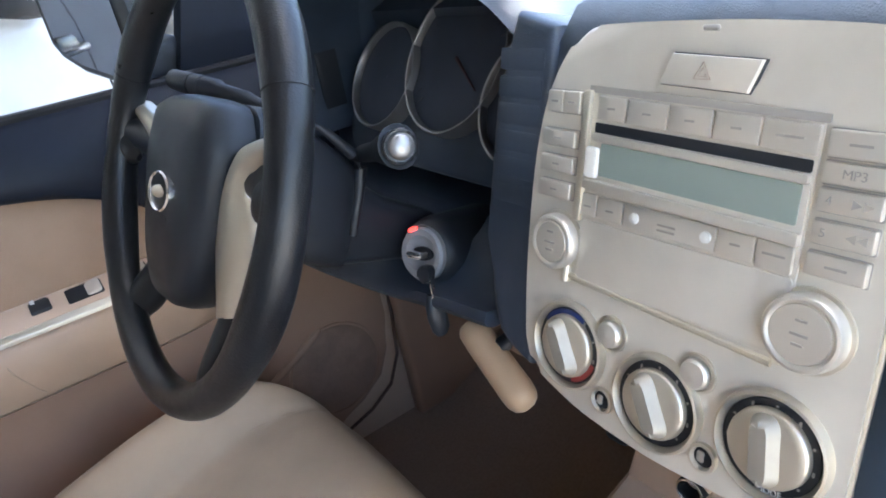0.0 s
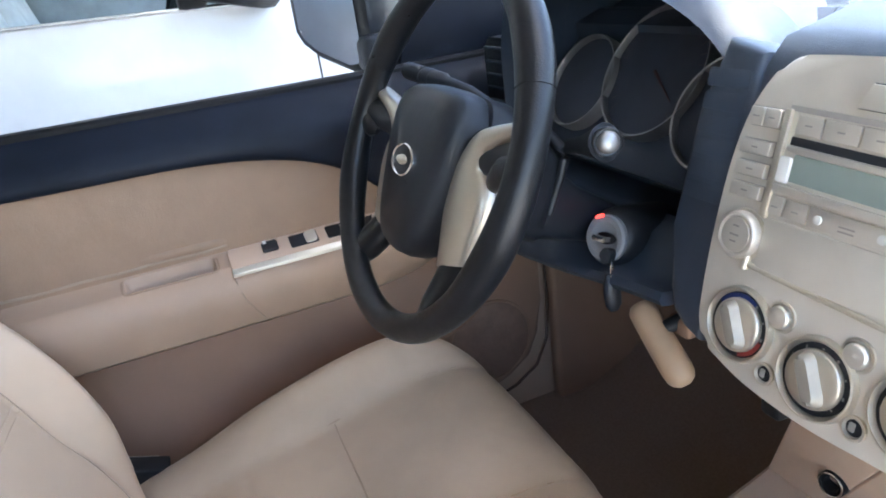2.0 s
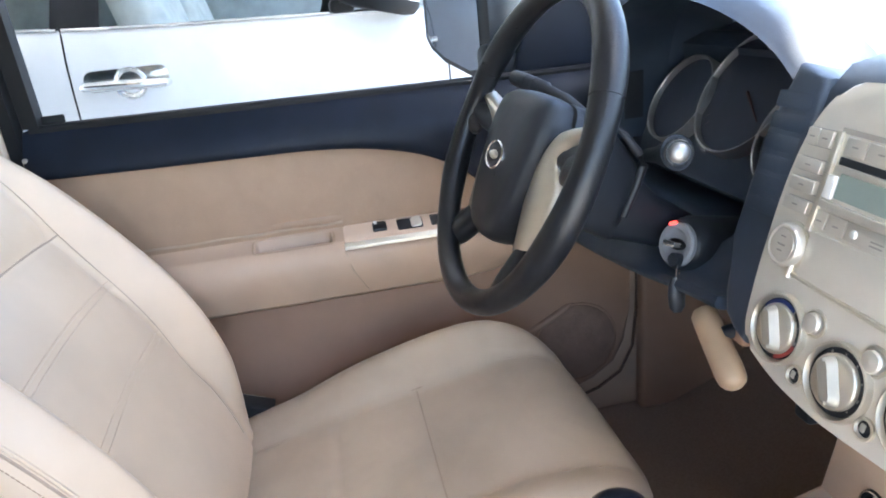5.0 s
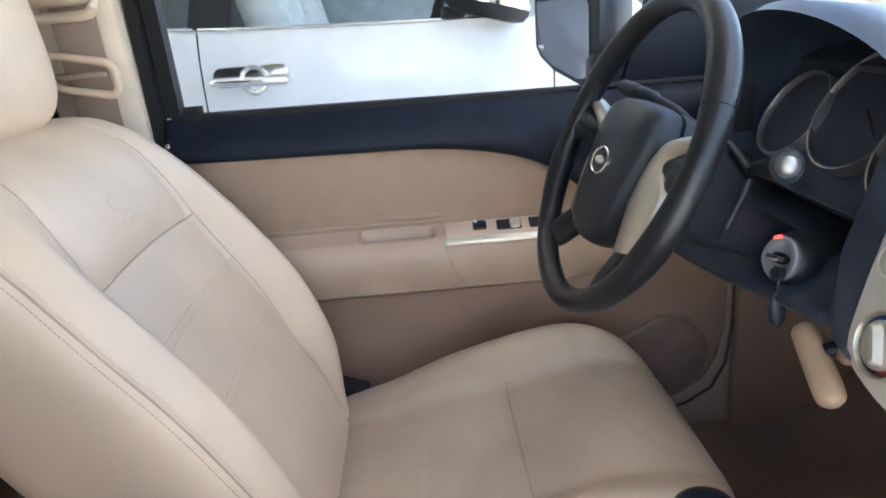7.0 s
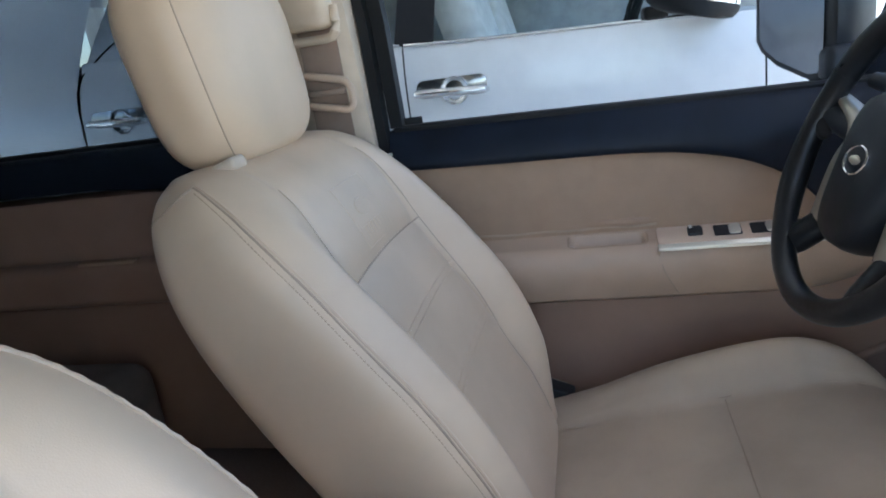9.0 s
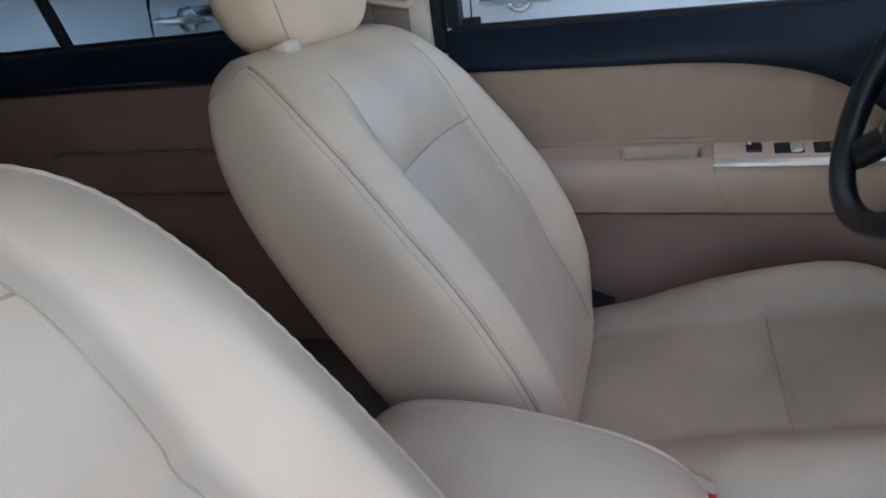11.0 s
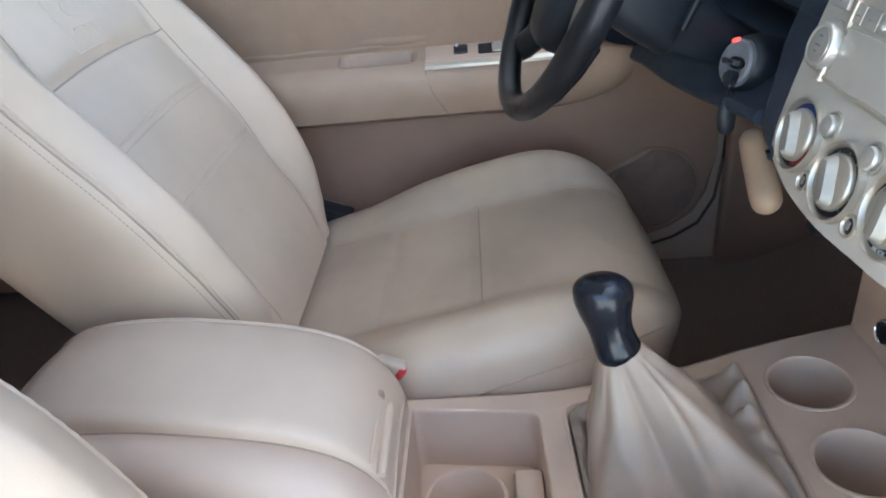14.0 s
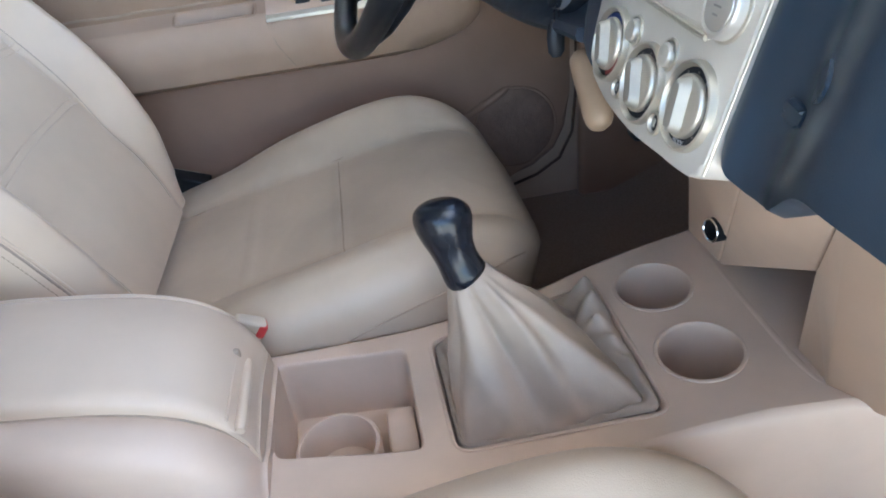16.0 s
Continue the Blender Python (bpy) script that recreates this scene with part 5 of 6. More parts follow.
def build_console():
    con = empty("centre_console", (0, 0.3, FLOOR_Z), "beige plastic centre console with armrest and cup holders", "console")
    outer = [(-0.118, 0.10), (0.105, 0.10), (0.108, 0.30), (0.112, 0.45), (0.118, 0.58), (0.127, 0.64), (0.150, 0.70), (0.175, 0.80), (-0.156, 0.80), (-0.155, 0.66), (-0.141, 0.56), (-0.123, 0.45), (-0.118, 0.30)]
    tray = soft_quad(TRAY, 0.014)
    bootrim = soft_quad(BOOTRIM, 0.018)
    cups = [circle(-0.072, 0.557, 0.0395), circle(0.034, 0.558, 0.0395)]
    bm = bmesh.new()
    edges = []
    fine = []
    for (u0, v0), (u1, v1) in zip(outer, outer[1:] + outer[:1]):
        fine += [(u0 + (u1 - u0) * i / 6, v0 + (v1 - v0) * i / 6) for i in range(6)]
    for loop in (fine, tray, bootrim, *cups):
        vs = [bm.verts.new((u, v, 0)) for u, v in loop]
        edges += [bm.edges.new((a, b)) for a, b in zip(vs, vs[1:] + vs[:1])]
    bmesh.ops.triangle_fill(bm, edges=edges, use_beauty=True)
    inside = lambda p, loop: sum((a[1] > p.y) != (b[1] > p.y) and p.x < (b[0] - a[0]) * (p.y - a[1]) / (b[1] - a[1]) + a[0] for a, b in zip(loop, loop[1:] + loop[:1])) % 2
    bad = [f for f in bm.faces if any(inside(f.calc_center_median(), lp) for lp in (tray, bootrim, *cups))]
    bmesh.ops.delete(bm, geom=bad, context="FACES_ONLY")
    bmesh.ops.subdivide_edges(bm, edges=[e for e in bm.edges if e.calc_length() > 0.05], cuts=2, use_grid_fill=True)
    for v in bm.verts:
        v.co.z = con_z(v.co.y)
    top = part("top_plate", bm, BEIGE, con)
    rows = []
    for off, dz in ((0.0, 0.0), (0.004, -0.0015), (0.007, -0.006), (0.009, -0.016), (0.014, -0.09), (0.03, -0.2)):
        rows.append([(u + math.copysign(off, u), v + (off if v > 0.6 else (-off if v < 0.2 else 0)) * 0.3, con_z(v) + dz) for u, v in fine])
    part("side_skirt", rings(rows, caps=False), BEIGE, con)
    part("base_ridge", tube([(spline([(0, -0.142), (0.5, 0.03), (0.8, 0.103), (0.9, 0.125), (1, 0.145)], i / 24), spline([(0, 0.635), (0.5, 0.630), (0.8, 0.634), (0.9, 0.650), (1, 0.674)], i / 24), con_z(0.635) - 0.002) for i in range(25)], 0.005, 10, flat=0.45), BEIGE, con)
    hole_pit("tray", tray, 0.085, con, 0.93)
    for cu in cups:
        hole_pit("cup_holder", cu, 0.078, con, 0.88)
    for u, v in ((-0.072, 0.557), (0.034, 0.558)):
        part("cup_lip", tube([(u + 0.0405 * math.cos(t), v + 0.0405 * math.sin(t), con_z(v + 0.0405 * math.sin(t)) + 0.0002) for t in [2 * math.pi * i / 48 for i in range(48)]], 0.0022, 8, loop=True, flat=0.6), BEIGE, con, "rounded cup holder lip")
    hole_pit("boot_well", bootrim, 0.02, con, 0.97)
    part("boot_frame", tube([(u, v, con_z(v) + 0.0006) for u, v in soft_quad(BOOTRIM, 0.018)], 0.0020, 8, loop=True, flat=0.7), BEIGE, con, "raised frame round the gear boot")
    # ring-shaped cup insert and divider in the tray
    part("cup_ring", lathe([(0.043, -0.03), (0.0435, 0.0), (0.042, 0.003), (0.039, 0.0035), (0.0375, 0.0), (0.037, -0.045), (0.001, -0.046)], Matrix.Translation((0.008, 0.196, 0.310)), 48), BEIGE, con)
    part("tray_divider", box(-0.040, 0.046, 0.246, 0.277, 0.25, 0.300, 0.005, 2), BEIGE, con)
    part("rear_post", box(-0.104, 0.03, 0.120, 0.132, 0.27, 0.345, 0.003, 2), BEIGE, con)

    # armrest: lid and box
    def lid_z(y):
        return spline([(-0.30, 0.385), (-0.255, 0.432), (-0.225, 0.464), (-0.18, 0.482), (-0.10, 0.485), (-0.03, 0.476), (0.03, 0.464), (0.07, 0.449), (0.095, 0.433), (0.113, 0.413), (0.126, 0.388), (0.131, 0.365)], y)
    def lid_rows(x0, x1, lo, y0, y1, inset):
        rows = []
        n = 44
        for i in range(n + 1):
            y = y0 + (y1 - y0) * math.sin(math.pi / 2 * i / n) if i > n // 2 else y0 + (y1 - y0) * i / n * (math.sin(math.pi / 4) / 0.5)
            zt = lid_z(y) - inset
            zl = min(lo(y), zt - 0.004)
            wob = 0.004 * max(0, (y - 0.0) / 0.13) ** 2
            xa, xb = x0 + wob, x1 - wob
            row = [(xa + 0.004, y, zl), (xa, y, zl + (zt - zl) * 0.3), (xa, y, zl + (zt - zl) * 0.75), (xa + 0.005, y, zl + (zt - zl) * 0.93), (xa + 0.014, y, zt - 0.0005)]
            row += [(xa + 0.014 + (xb - xa - 0.028) * k / 6, y, zt + 0.006 * math.sin(math.pi * k / 6)) for k in range(1, 6)]
            row += [(xb - 0.014, y, zt - 0.0005), (xb - 0.005, y, zl + (zt - zl) * 0.93), (xb, y, zl + (zt - zl) * 0.75), (xb, y, zl + (zt - zl) * 0.3), (xb - 0.004, y, zl)]
            rows.append(row)
        return rows
    part("armrest_lid", rings(lid_rows(-0.103, 0.047, lambda y: lid_z(y) - 0.034, -0.30, 0.132, 0.0)), LID, con, "padded beige armrest lid", angle=55)
    part("lid_seam", tube([(-0.0985, -0.28 + 0.39 * i / 30, lid_z(-0.28 + 0.39 * i / 30) - 0.0035) for i in range(31)], [0.001] + [0.003] * 27 + [0.0026, 0.0018, 0.0008], 8), LID, con)
    part("lid_joint", tube([(0.0472 - 0.004 * max(0, i / 30 - 0.75) ** 2 * 16, -0.29 + 0.415 * i / 30, lid_z(-0.29 + 0.415 * i / 30) - 0.018) for i in range(31)], 0.0010, 6), SEAM, con)
    def box_rows():
        rows = []
        for i in range(31):
            y = -0.30 + 0.436 * (1 - (1 - i / 30) ** 1.6)
            zt = lid_z(y) - 0.018
            e = max(0, (y - 0.09) / 0.046)
            xb = 0.082 - 0.012 * e * e
            rows.append([(-0.104, y, FLOOR_Z), (-0.100, y, zt - 0.01), (xb - 0.042, y, zt - 0.004), (xb - 0.033, y, zt), (xb - 0.022, y, zt + 0.001), (xb - 0.009, y, zt - 0.002), (xb + 0.002, y, zt - 0.009), (xb + 0.008, y, zt - 0.022), (xb + 0.013, y, zt - 0.05), (xb + 0.017, y, min(zt - 0.06, 0.36)), (xb + 0.022, y, FLOOR_Z)])
        return rings(rows)
    part("armrest_box", box_rows(), BEIGE, con, "beige storage box", angle=50)
    # latch at the lid's front
    part("lid_lip", tube([(-0.046 + 0.092 * i / 12, 0.1245, 0.3975 + 0.001 * math.sin(math.pi * i / 12)) for i in range(13)], [0.003, 0.0050] + [0.0056] * 10 + [0.004], 14), LID, con, "finger lip of the lid")
    part("lip_groove", tube([(-0.043 + 0.088 * i / 12, 0.1165, 0.4115) for i in range(13)], 0.0012, 8), LID, con, "groove behind the lip")
    part("latch_notch", box(-0.048, -0.040, 0.1105, 0.1200, 0.405, 0.4165, 0.003), SEAM, con, "dark notch beside the latch")
    # upstand below the dashboard, with socket and pocket
    def sheet(pts):
        b2 = bmesh.new()
        b2.faces.new([b2.verts.new(p) for p in pts])
        nrm = (pts[1] - pts[0]).cross(pts[-1] - pts[0]).normalized()
        if nrm.y > 0:
            nrm = -nrm
        ext = bmesh.ops.extrude_face_region(b2, geom=b2.faces[:])
        bmesh.ops.translate(b2, vec=-nrm * 0.006, verts=[v for v in ext["geom"] if isinstance(v, bmesh.types.BMVert)])
        bmesh.ops.bevel(b2, geom=b2.edges[:], offset=0.0025, segments=3, profile=0.5, affect="EDGES", clamp_overlap=True)
        return b2

    def up(u, v, w):
        """v from 0 at the console to 1 under the panel."""
        return Vector((u, 0.640 - 0.06 * v, 0.378 + 0.225 * v)) + Vector((0, -0.966, -0.258)) * w
    pa, pb, pc = Vector((-0.056, 0.568, 0.590)), Vector((-0.160, 0.640, 0.368)), Vector((-0.088, 0.640, 0.372))
    pd = pc + (pa - pb) * 1.04 + (pc - pb) * 0.45
    pe, pf, pg, ph = Vector((0.068, 0.632, 0.474)), Vector((0.060, 0.640, 0.368)), Vector((0.150, 0.572, 0.605)), Vector((0.36, 0.57, 0.61))
    pi, pj, pk = Vector((0.36, 0.79, 0.39)), Vector((0.106, 0.641, 0.370)), Vector((0.152, 0.668, 0.372))
    part("socket_face", sheet([pb, pc, pd, pa]), BEIGE, con)
    part("slant_face", sheet([pc + Vector((0.0008, 0, 0)), pe, pg, pd + Vector((0.0008, 0, 0))]), BEIGE, con)
    part("upstand_right", sheet([pf, pj, pk, pi, ph, pg + Vector((0.0008, 0, 0)), pe + Vector((0.0008, 0, 0))]), BEIGE, con)
    part("pocket_back", box(-0.16, 0.10, 0.72, 0.74, 0.33, 0.60, 0.004), BEIGE, con, "open storage pocket")
    part("pocket_side", box(0.044, 0.056, 0.66, 0.73, 0.35, 0.50, 0.002), BEIGE, con)
    fn = (pc - pb).cross(pa - pb).normalized()
    fn = fn if fn.y < 0 else -fn
    so = Vector((-0.060, 0.620, 0.4435))
    so -= fn * ((so - pb).dot(fn) - 0.001)
    fn = (fn + Vector((0.08, 0, 0.40))).normalized()
    so += fn * 0.006
    ms = Matrix.Translation(so) @ fn.to_track_quat("Z", "Y").to_matrix().to_4x4() @ Matrix.Scale(0.82, 4)
    part("power_socket", lathe([(0.0158, -0.022), (0.0158, 0.002), (0.0140, 0.0035), (0.0118, 0.002), (0.0110, -0.02), (0.001, -0.021)], ms, 36), RUBBER, con, "chrome-rimmed power socket")
    part("socket_rim", tube([ms @ Vector((0.0142 * math.cos(t), 0.0142 * math.sin(t), 0.0028)) for t in [2 * math.pi * i / 40 for i in range(40)]], 0.0010, 8, loop=True, up=fn), CHROME, con, "thin chrome ring")
    part("socket_core", lathe([(0.0112, -0.018), (0.0112, 0.0005), (0.010, 0.001), (0.008, -0.01), (0.001, -0.012)], ms, 28), RUBBER, con)
    return con


LID = mat("pale_armrest_vinyl", (0.56, 0.415, 0.295), 0.5, var=0.05, scale=8, bump=0.15, grain=1000, wrinkle=6.0)
build_console()


def build_gear():
    g = empty("gear_lever", (-0.01, 0.41, 0.34), "black gear knob on a creased beige leather boot", "gear lever")
    rim = [(-0.008 + (u + 0.008) * 0.945, 0.407 + (v - 0.407) * 0.95) for u, v in soft_quad(BOOTRIM, 0.016)]
    n = 144
    per, acc = [], [0.0]
    pts = [Vector((u, v, 0)) for u, v in rim]
    for a, b in zip(pts, pts[1:] + pts[:1]):
        acc.append(acc[-1] + (b - a).length)
    for i in range(n):
        d = acc[-1] * i / n
        k = max(j for j in range(len(pts)) if acc[j] <= d)
        a, b = pts[k], pts[(k + 1) % len(pts)]
        per.append(a + (b - a) * ((d - acc[k]) / max(1e-9, acc[k + 1] - acc[k])))
    top = Vector((-0.008, 0.3460, 0.4835))
    wrap = lambda a: (a + math.pi) % (2 * math.pi) - math.pi
    # how far the slack leather lies in from the frame before it rises, by direction
    foot_in = [(-3.15, 0.84), (-2.5, 0.80), (-1.9, 0.86), (-1.2, 0.95), (-0.4, 0.975), (0.2, 0.97), (0.75, 0.90), (1.15, 0.77), (1.57, 0.66), (2.0, 0.60), (2.5, 0.70), (3.15, 0.84)]
    # broad folds up to the collar: direction, half width, height
    folds = [(0.30, 0.13, 0.0115), (-0.06, 0.15, -0.0115), (-0.50, 0.20, 0.0080), (-0.98, 0.15, -0.0060), (-1.4, 0.22, 0.0035), (1.45, 0.20, 0.0060), (0.85, 0.25, -0.0035), (2.1, 0.25, -0.0060), (2.9, 0.3, 0.0030)]
    # slack heaps on the flat: direction, half width, place from frame to foot, half depth, height
    heaps = [(2.02, 0.11, 0.50, 0.40, 0.026), (2.32, 0.08, 0.35, 0.30, 0.020), (1.74, 0.07, 0.60, 0.35, 0.017), (1.45, 0.08, 0.55, 0.40, 0.010), (1.12, 0.10, 0.6, 0.40, 0.007), (0.66, 0.07, 0.5, 0.40, 0.007), (0.40, 0.08, 0.7, 0.30, 0.004), (-2.45, 0.10, 0.6, 0.35, 0.008), (-2.05, 0.07, 0.6, 0.30, 0.006), (-0.75, 0.06, 0.8, 0.30, 0.004), (2.75, 0.09, 0.5, 0.4, 0.007)]
    rows = []
    m, flat = 54, 16
    for i in range(m + 1):
        row = []
        for p in per:
            ang = math.atan2(p.y - 0.400, p.x + 0.009)
            base = Vector((p.x, p.y, con_z(p.y) - 0.001))
            k = spline(foot_in, ang)
            foot = Vector((-0.009 + (p.x + 0.009) * k, 0.400 + (p.y - 0.400) * k, con_z(p.y) + 0.001))
            if i <= flat:
                e = i / flat
                r = base.lerp(foot, e)
                r.z += 0.006 * (1 - k) * 5 * math.sin(math.pi * e) + sum(h * math.exp(-(wrap(ang - a - 0.12 * (e - 0.5)) / d) ** 2 - ((e - c) / g2) ** 2) for a, d, c, g2, h in heaps)
                r.z += 0.0028 * noise.noise((9 * math.cos(ang), 9 * math.sin(ang), 2.2 * e)) * min(1.0, 3 * e)
            else:
                q = (i - flat) / (m - flat)
                ring = top + Vector((0.0182 * math.cos(ang), 0.0182 * math.sin(ang), 0.0182 * math.sin(ang) * 0.44))
                # full over the back and the far side, straight at the front
                w = q ** (1.0 + 0.10 * max(0.0, math.cos(ang)) + 0.55 * max(0.0, math.cos(ang + 2.5)) ** 1.5)
                r = foot.lerp(ring, w)
                r.z = foot.z + (ring.z - foot.z) * (q ** (1.0 - 0.06 * math.sin(ang)))
                body = math.sin(math.pi * min(1, q * 1.0)) ** 0.75
                lift = sum(h * math.exp(-(wrap(ang - a - 0.30 * (q - 0.3) * math.sin(4 * a)) / (d * (1.2 - 0.25 * q))) ** 2) for a, d, h in folds)
                lift = lift * body * (1 - 0.35 * q) + 0.0030 * noise.noise((2.6 * math.cos(ang), 2.6 * math.sin(ang), 3.5 * q)) * body
                low = math.exp(-(q / 0.10) ** 2)
                over = sum(h * math.exp(-(wrap(ang - a - 0.06) / d) ** 2 - ((1 - c) / g2) ** 2) for a, d, c, g2, h in heaps)
                r.z += low * (over + 0.0028 * noise.noise((9 * math.cos(ang), 9 * math.sin(ang), 2.2)))
                r += Vector((math.cos(ang), math.sin(ang), 0.5)) * (lift + 0.0016 * noise.noise((7 * math.cos(ang), 7 * math.sin(ang), 6 * q)) * math.exp(-(q - 0.12) ** 2 / 0.03))
            row.append(r)
        rows.append(row)
    part("boot", rings(rows, caps=False), BOOT, g, "creased beige leather boot", angle=75)
    # knob
    axis = [(-0.0080, 0.3465, 0.4790), (-0.0088, 0.3450, 0.4835), (-0.0102, 0.3430, 0.4890), (-0.0130, 0.3400, 0.4980), (-0.0165, 0.3370, 0.5090), (-0.0205, 0.3345, 0.5210), (-0.0240, 0.3330, 0.5320), (-0.0260, 0.332, 0.5420), (-0.027, 0.332, 0.5490), (-0.027, 0.332, 0.5515)]
    rad = [0.0192, 0.0199, 0.0194, 0.0185, 0.0194, 0.0225, 0.0246, 0.0228, 0.0150, 0.002]
    ks = [i / (len(axis) - 1) for i in range(len(axis))]
    rows = []
    for i in range(45):
        u = i / 44
        kd = Vector((-0.18, -0.46, 0.87)).lerp(Vector((-0.18, -0.02, 0.98)), min(1.0, u * 1.25)).normalized()
        kx = (Vector((1, 0, 0)) - kd * kd.x).normalized()
        ky = kd.cross(kx)
        p = Vector([spline([(k, a[c]) for k, a in zip(ks, axis)], u) for c in range(3)])
        r = max(0.0006, spline(list(zip(ks, rad)), u))
        rows.append([p + (kx * math.cos(t) + ky * math.sin(t) * (1 + 0.10 * u)) * r for t in [2 * math.pi * k / 40 for k in range(40)]])
    part("knob", rings(rows), KNOB, g, "glossy black knob", angle=80)
    return g


BOOT = mat("creased_beige_leather", (0.36, 0.275, 0.205), 0.6, var=0.06, scale=18, bump=0.25, grain=700)
KNOB = mat("glossy_black_knob", (0.009, 0.011, 0.016), 0.22, rvar=0.04, spec=0.4)
build_gear()


# ---- outside ----
def build_mirror():
    mi = empty("door_mirror", (-0.86, 0.42, 0.85), "black door mirror outside the driver's window", "door mirror")
    a, b = Vector((-0.985, 0.369, 0)), Vector((-0.795, 0.449, 0))
    e = (b - a).normalized()
    nrm = Vector((-e.y, e.x, 0))
    wid = (b - a).length
    f = lambda u, v, w: Vector((a.x, a.y, 0)) + e * u + nrm * w + Vector((0, 0, v))
    out = [(0.015, 0.85), (0.06, 0.825), (wid - 0.045, 0.797), (wid - 0.015, 0.80), (wid, 0.825), (wid, 0.95), (wid - 0.02, 0.99), (0.03, 1.0), (0.0, 0.97), (0.0, 0.87)]
    rows = []
    for k, w in ((0.94, -0.004), (1.0, 0.0), (1.02, 0.012), (0.98, 0.05), (0.8, 0.09), (0.4, 0.105)):
        rows.append([f(wid / 2 + (u - wid / 2) * k, 0.89 + (v - 0.89) * k, w) for u, v in out])
    part("housing", rings(rows), BLACK, mi, "black mirror housing")
    part("mirror_glass", prism([(wid / 2 + (u - wid / 2) * 0.80, 0.89 + (v - 0.89) * 0.83) for u, v in out], lambda u, v, w: f(u, v, -0.006 - w), 0.002, 0), MIRROR, mi, "mirror glass")
    part("arm", box(-0.84, -0.775, 0.43, 0.50, 0.80, 0.86, 0.015, 3), BLACK, mi)
    part("sail", prism([(0.475, 0.797), (0.82, 0.797), (0.82, 0.90), (0.62, 1.05), (0.56, 1.05)], lambda u, v, w: Vector((-0.79 + w, u, v)), 0.03, 0.006), DOORBLACK, mi, "black mirror mounting triangle")


build_mirror()


def side_x(y, z):
    """Outer skin of the parked car's flank."""
    k = (z - 0.72) / 0.35
    return -1.53 - 0.05 * k * k - (0.10 * max(0, z - 0.93) / 0.3 if z > 0.93 else 0) - 0.02 * ((y + 0.3) / 2.0) ** 2


def build_neighbour():
    car = empty("parked_car", (-2.4, -0.5, -0.62), "silver parked car close beside the window", "car")
    belt = lambda y: spline([(-2.6, 1.10), (-1.5, 1.045), (-0.45, 0.955), (0.35, 0.925), (0.9, 0.90), (1.6, 0.86), (2.4, 0.70)], y)

    def flank(y0, y1, z0, zt, n=14, m=16, inset=0.0):
        rows = []
        for i in range(n + 1):
            y = y0 + (y1 - y0) * i / n
            top = zt(y)
            rows.append([(side_x(y, z0 + (top - z0) * j / m) - inset, y, z0 + (top - z0) * j / m) for j in range(m + 1)])
        b = rings(rows, closed=False)
        return b
    low = -0.30
    part("core", box(-3.25, -1.66, -2.7, 2.3, -0.38, 0.70, 0.06, 3), PAINT, car)
    part("rear_quarter", flank(-2.7, -1.634, low, lambda y: 1.40, m=24), PAINT, car)
    part("rear_door", flank(-1.624, -0.4825, low, belt), PAINT, car)
    part("front_door", flank(-0.4775, 0.512, low, belt), PAINT, car)
    part("front_wing", flank(0.517, 2.3, low, belt), PAINT, car)
    part("door_gaps", flank(-2.7, 2.3, low, lambda y: belt(y) - 0.01, inset=0.012), RUBBER, car)
    part("bonnet", rings([[(x, y, belt(y) - 0.02 + 0.07 * math.sin(math.pi * k / 10)) for k, x in enumerate([-1.60 - 0.16 * j for j in range(11)])] for y in (0.85, 1.2, 1.6, 2.0, 2.3)], closed=False), PAINT, car)
    # glasshouse
    def lean(y, z):
        return side_x(y, z) - 0.012 - 0.28 * max(0, z - 0.95)
    def pane(name, y0, y1, z1):
        rows = []
        for i in range(9):
            y = y0 + (y1 - y0) * i / 8
            rows.append([(lean(y, z), y, z) for z in [belt(y) + 0.004 + (z1 - belt(y)) * j / 6 for j in range(7)]])
        part(name, rings(rows, closed=False), CARGLASS, car, "tinted car window")
    pane("window", -1.46, -0.50, 1.38)
    pane("window", -0.395, 0.40, 1.38)
    part("door_pillar", rings([[(lean(y, z) + 0.008, y, z) for z in (0.955, 1.1, 1.25, 1.4)] for y in (-0.508, -0.386)], closed=False), RUBBER, car, "black window pillar")
    part("rear_pillar", rings([[(lean(y, z) + 0.006, y, z) for z in (1.03, 1.1, 1.25, 1.4)] for y in (-1.634, -1.50, -1.45)], closed=False), PAINT, car)
    part("door_cut", tube([(side_x(y, z) + (0.003 if z < 1.03 else -0.012 - 0.28 * (z - 0.95) + 0.008), y, z) for y, z in ((-1.628, 0.90), (-1.632, 0.96), (-1.618, 1.01), (-1.575, 1.08), (-1.50, 1.145), (-1.42, 1.19), (-1.34, 1.225))], 0.003, 6), RUBBER, car, "curved door cut")
    part("cabin_trim", box(-3.16, -1.70, -2.45, 0.7, 0.69, 0.92, 0.05, 3), LINING, car, "dark lower cabin trim")
    # Added screen: blanks off the far windows so the glass stays evenly grey.
    part("far_screen", box(-3.18, -3.12, -2.45, 0.85, 0.90, 1.42, 0.02, 2), LINING, car, "grey panel added behind the tinted windows")
    for y in (-0.30, -1.25):
        for x in (-2.05, -2.75):
            back = part("seat_back", box(-0.24, 0.24, -0.07, 0.07, 0.0, 0.42, 0.05, 4, Matrix.Translation((x, y, 0.80)) @ Matrix.Rotation(radians(14), 4, "X")), GREYSEAT, car, "pale grey seat seen through the window")
            part("headrest", box(-0.12, 0.12, -0.05, 0.05, 0.0, 0.17, 0.04, 4, Matrix.Translation((x, y - 0.12, 1.22)) @ Matrix.Rotation(radians(10), 4, "X")), GREYSEAT, back)
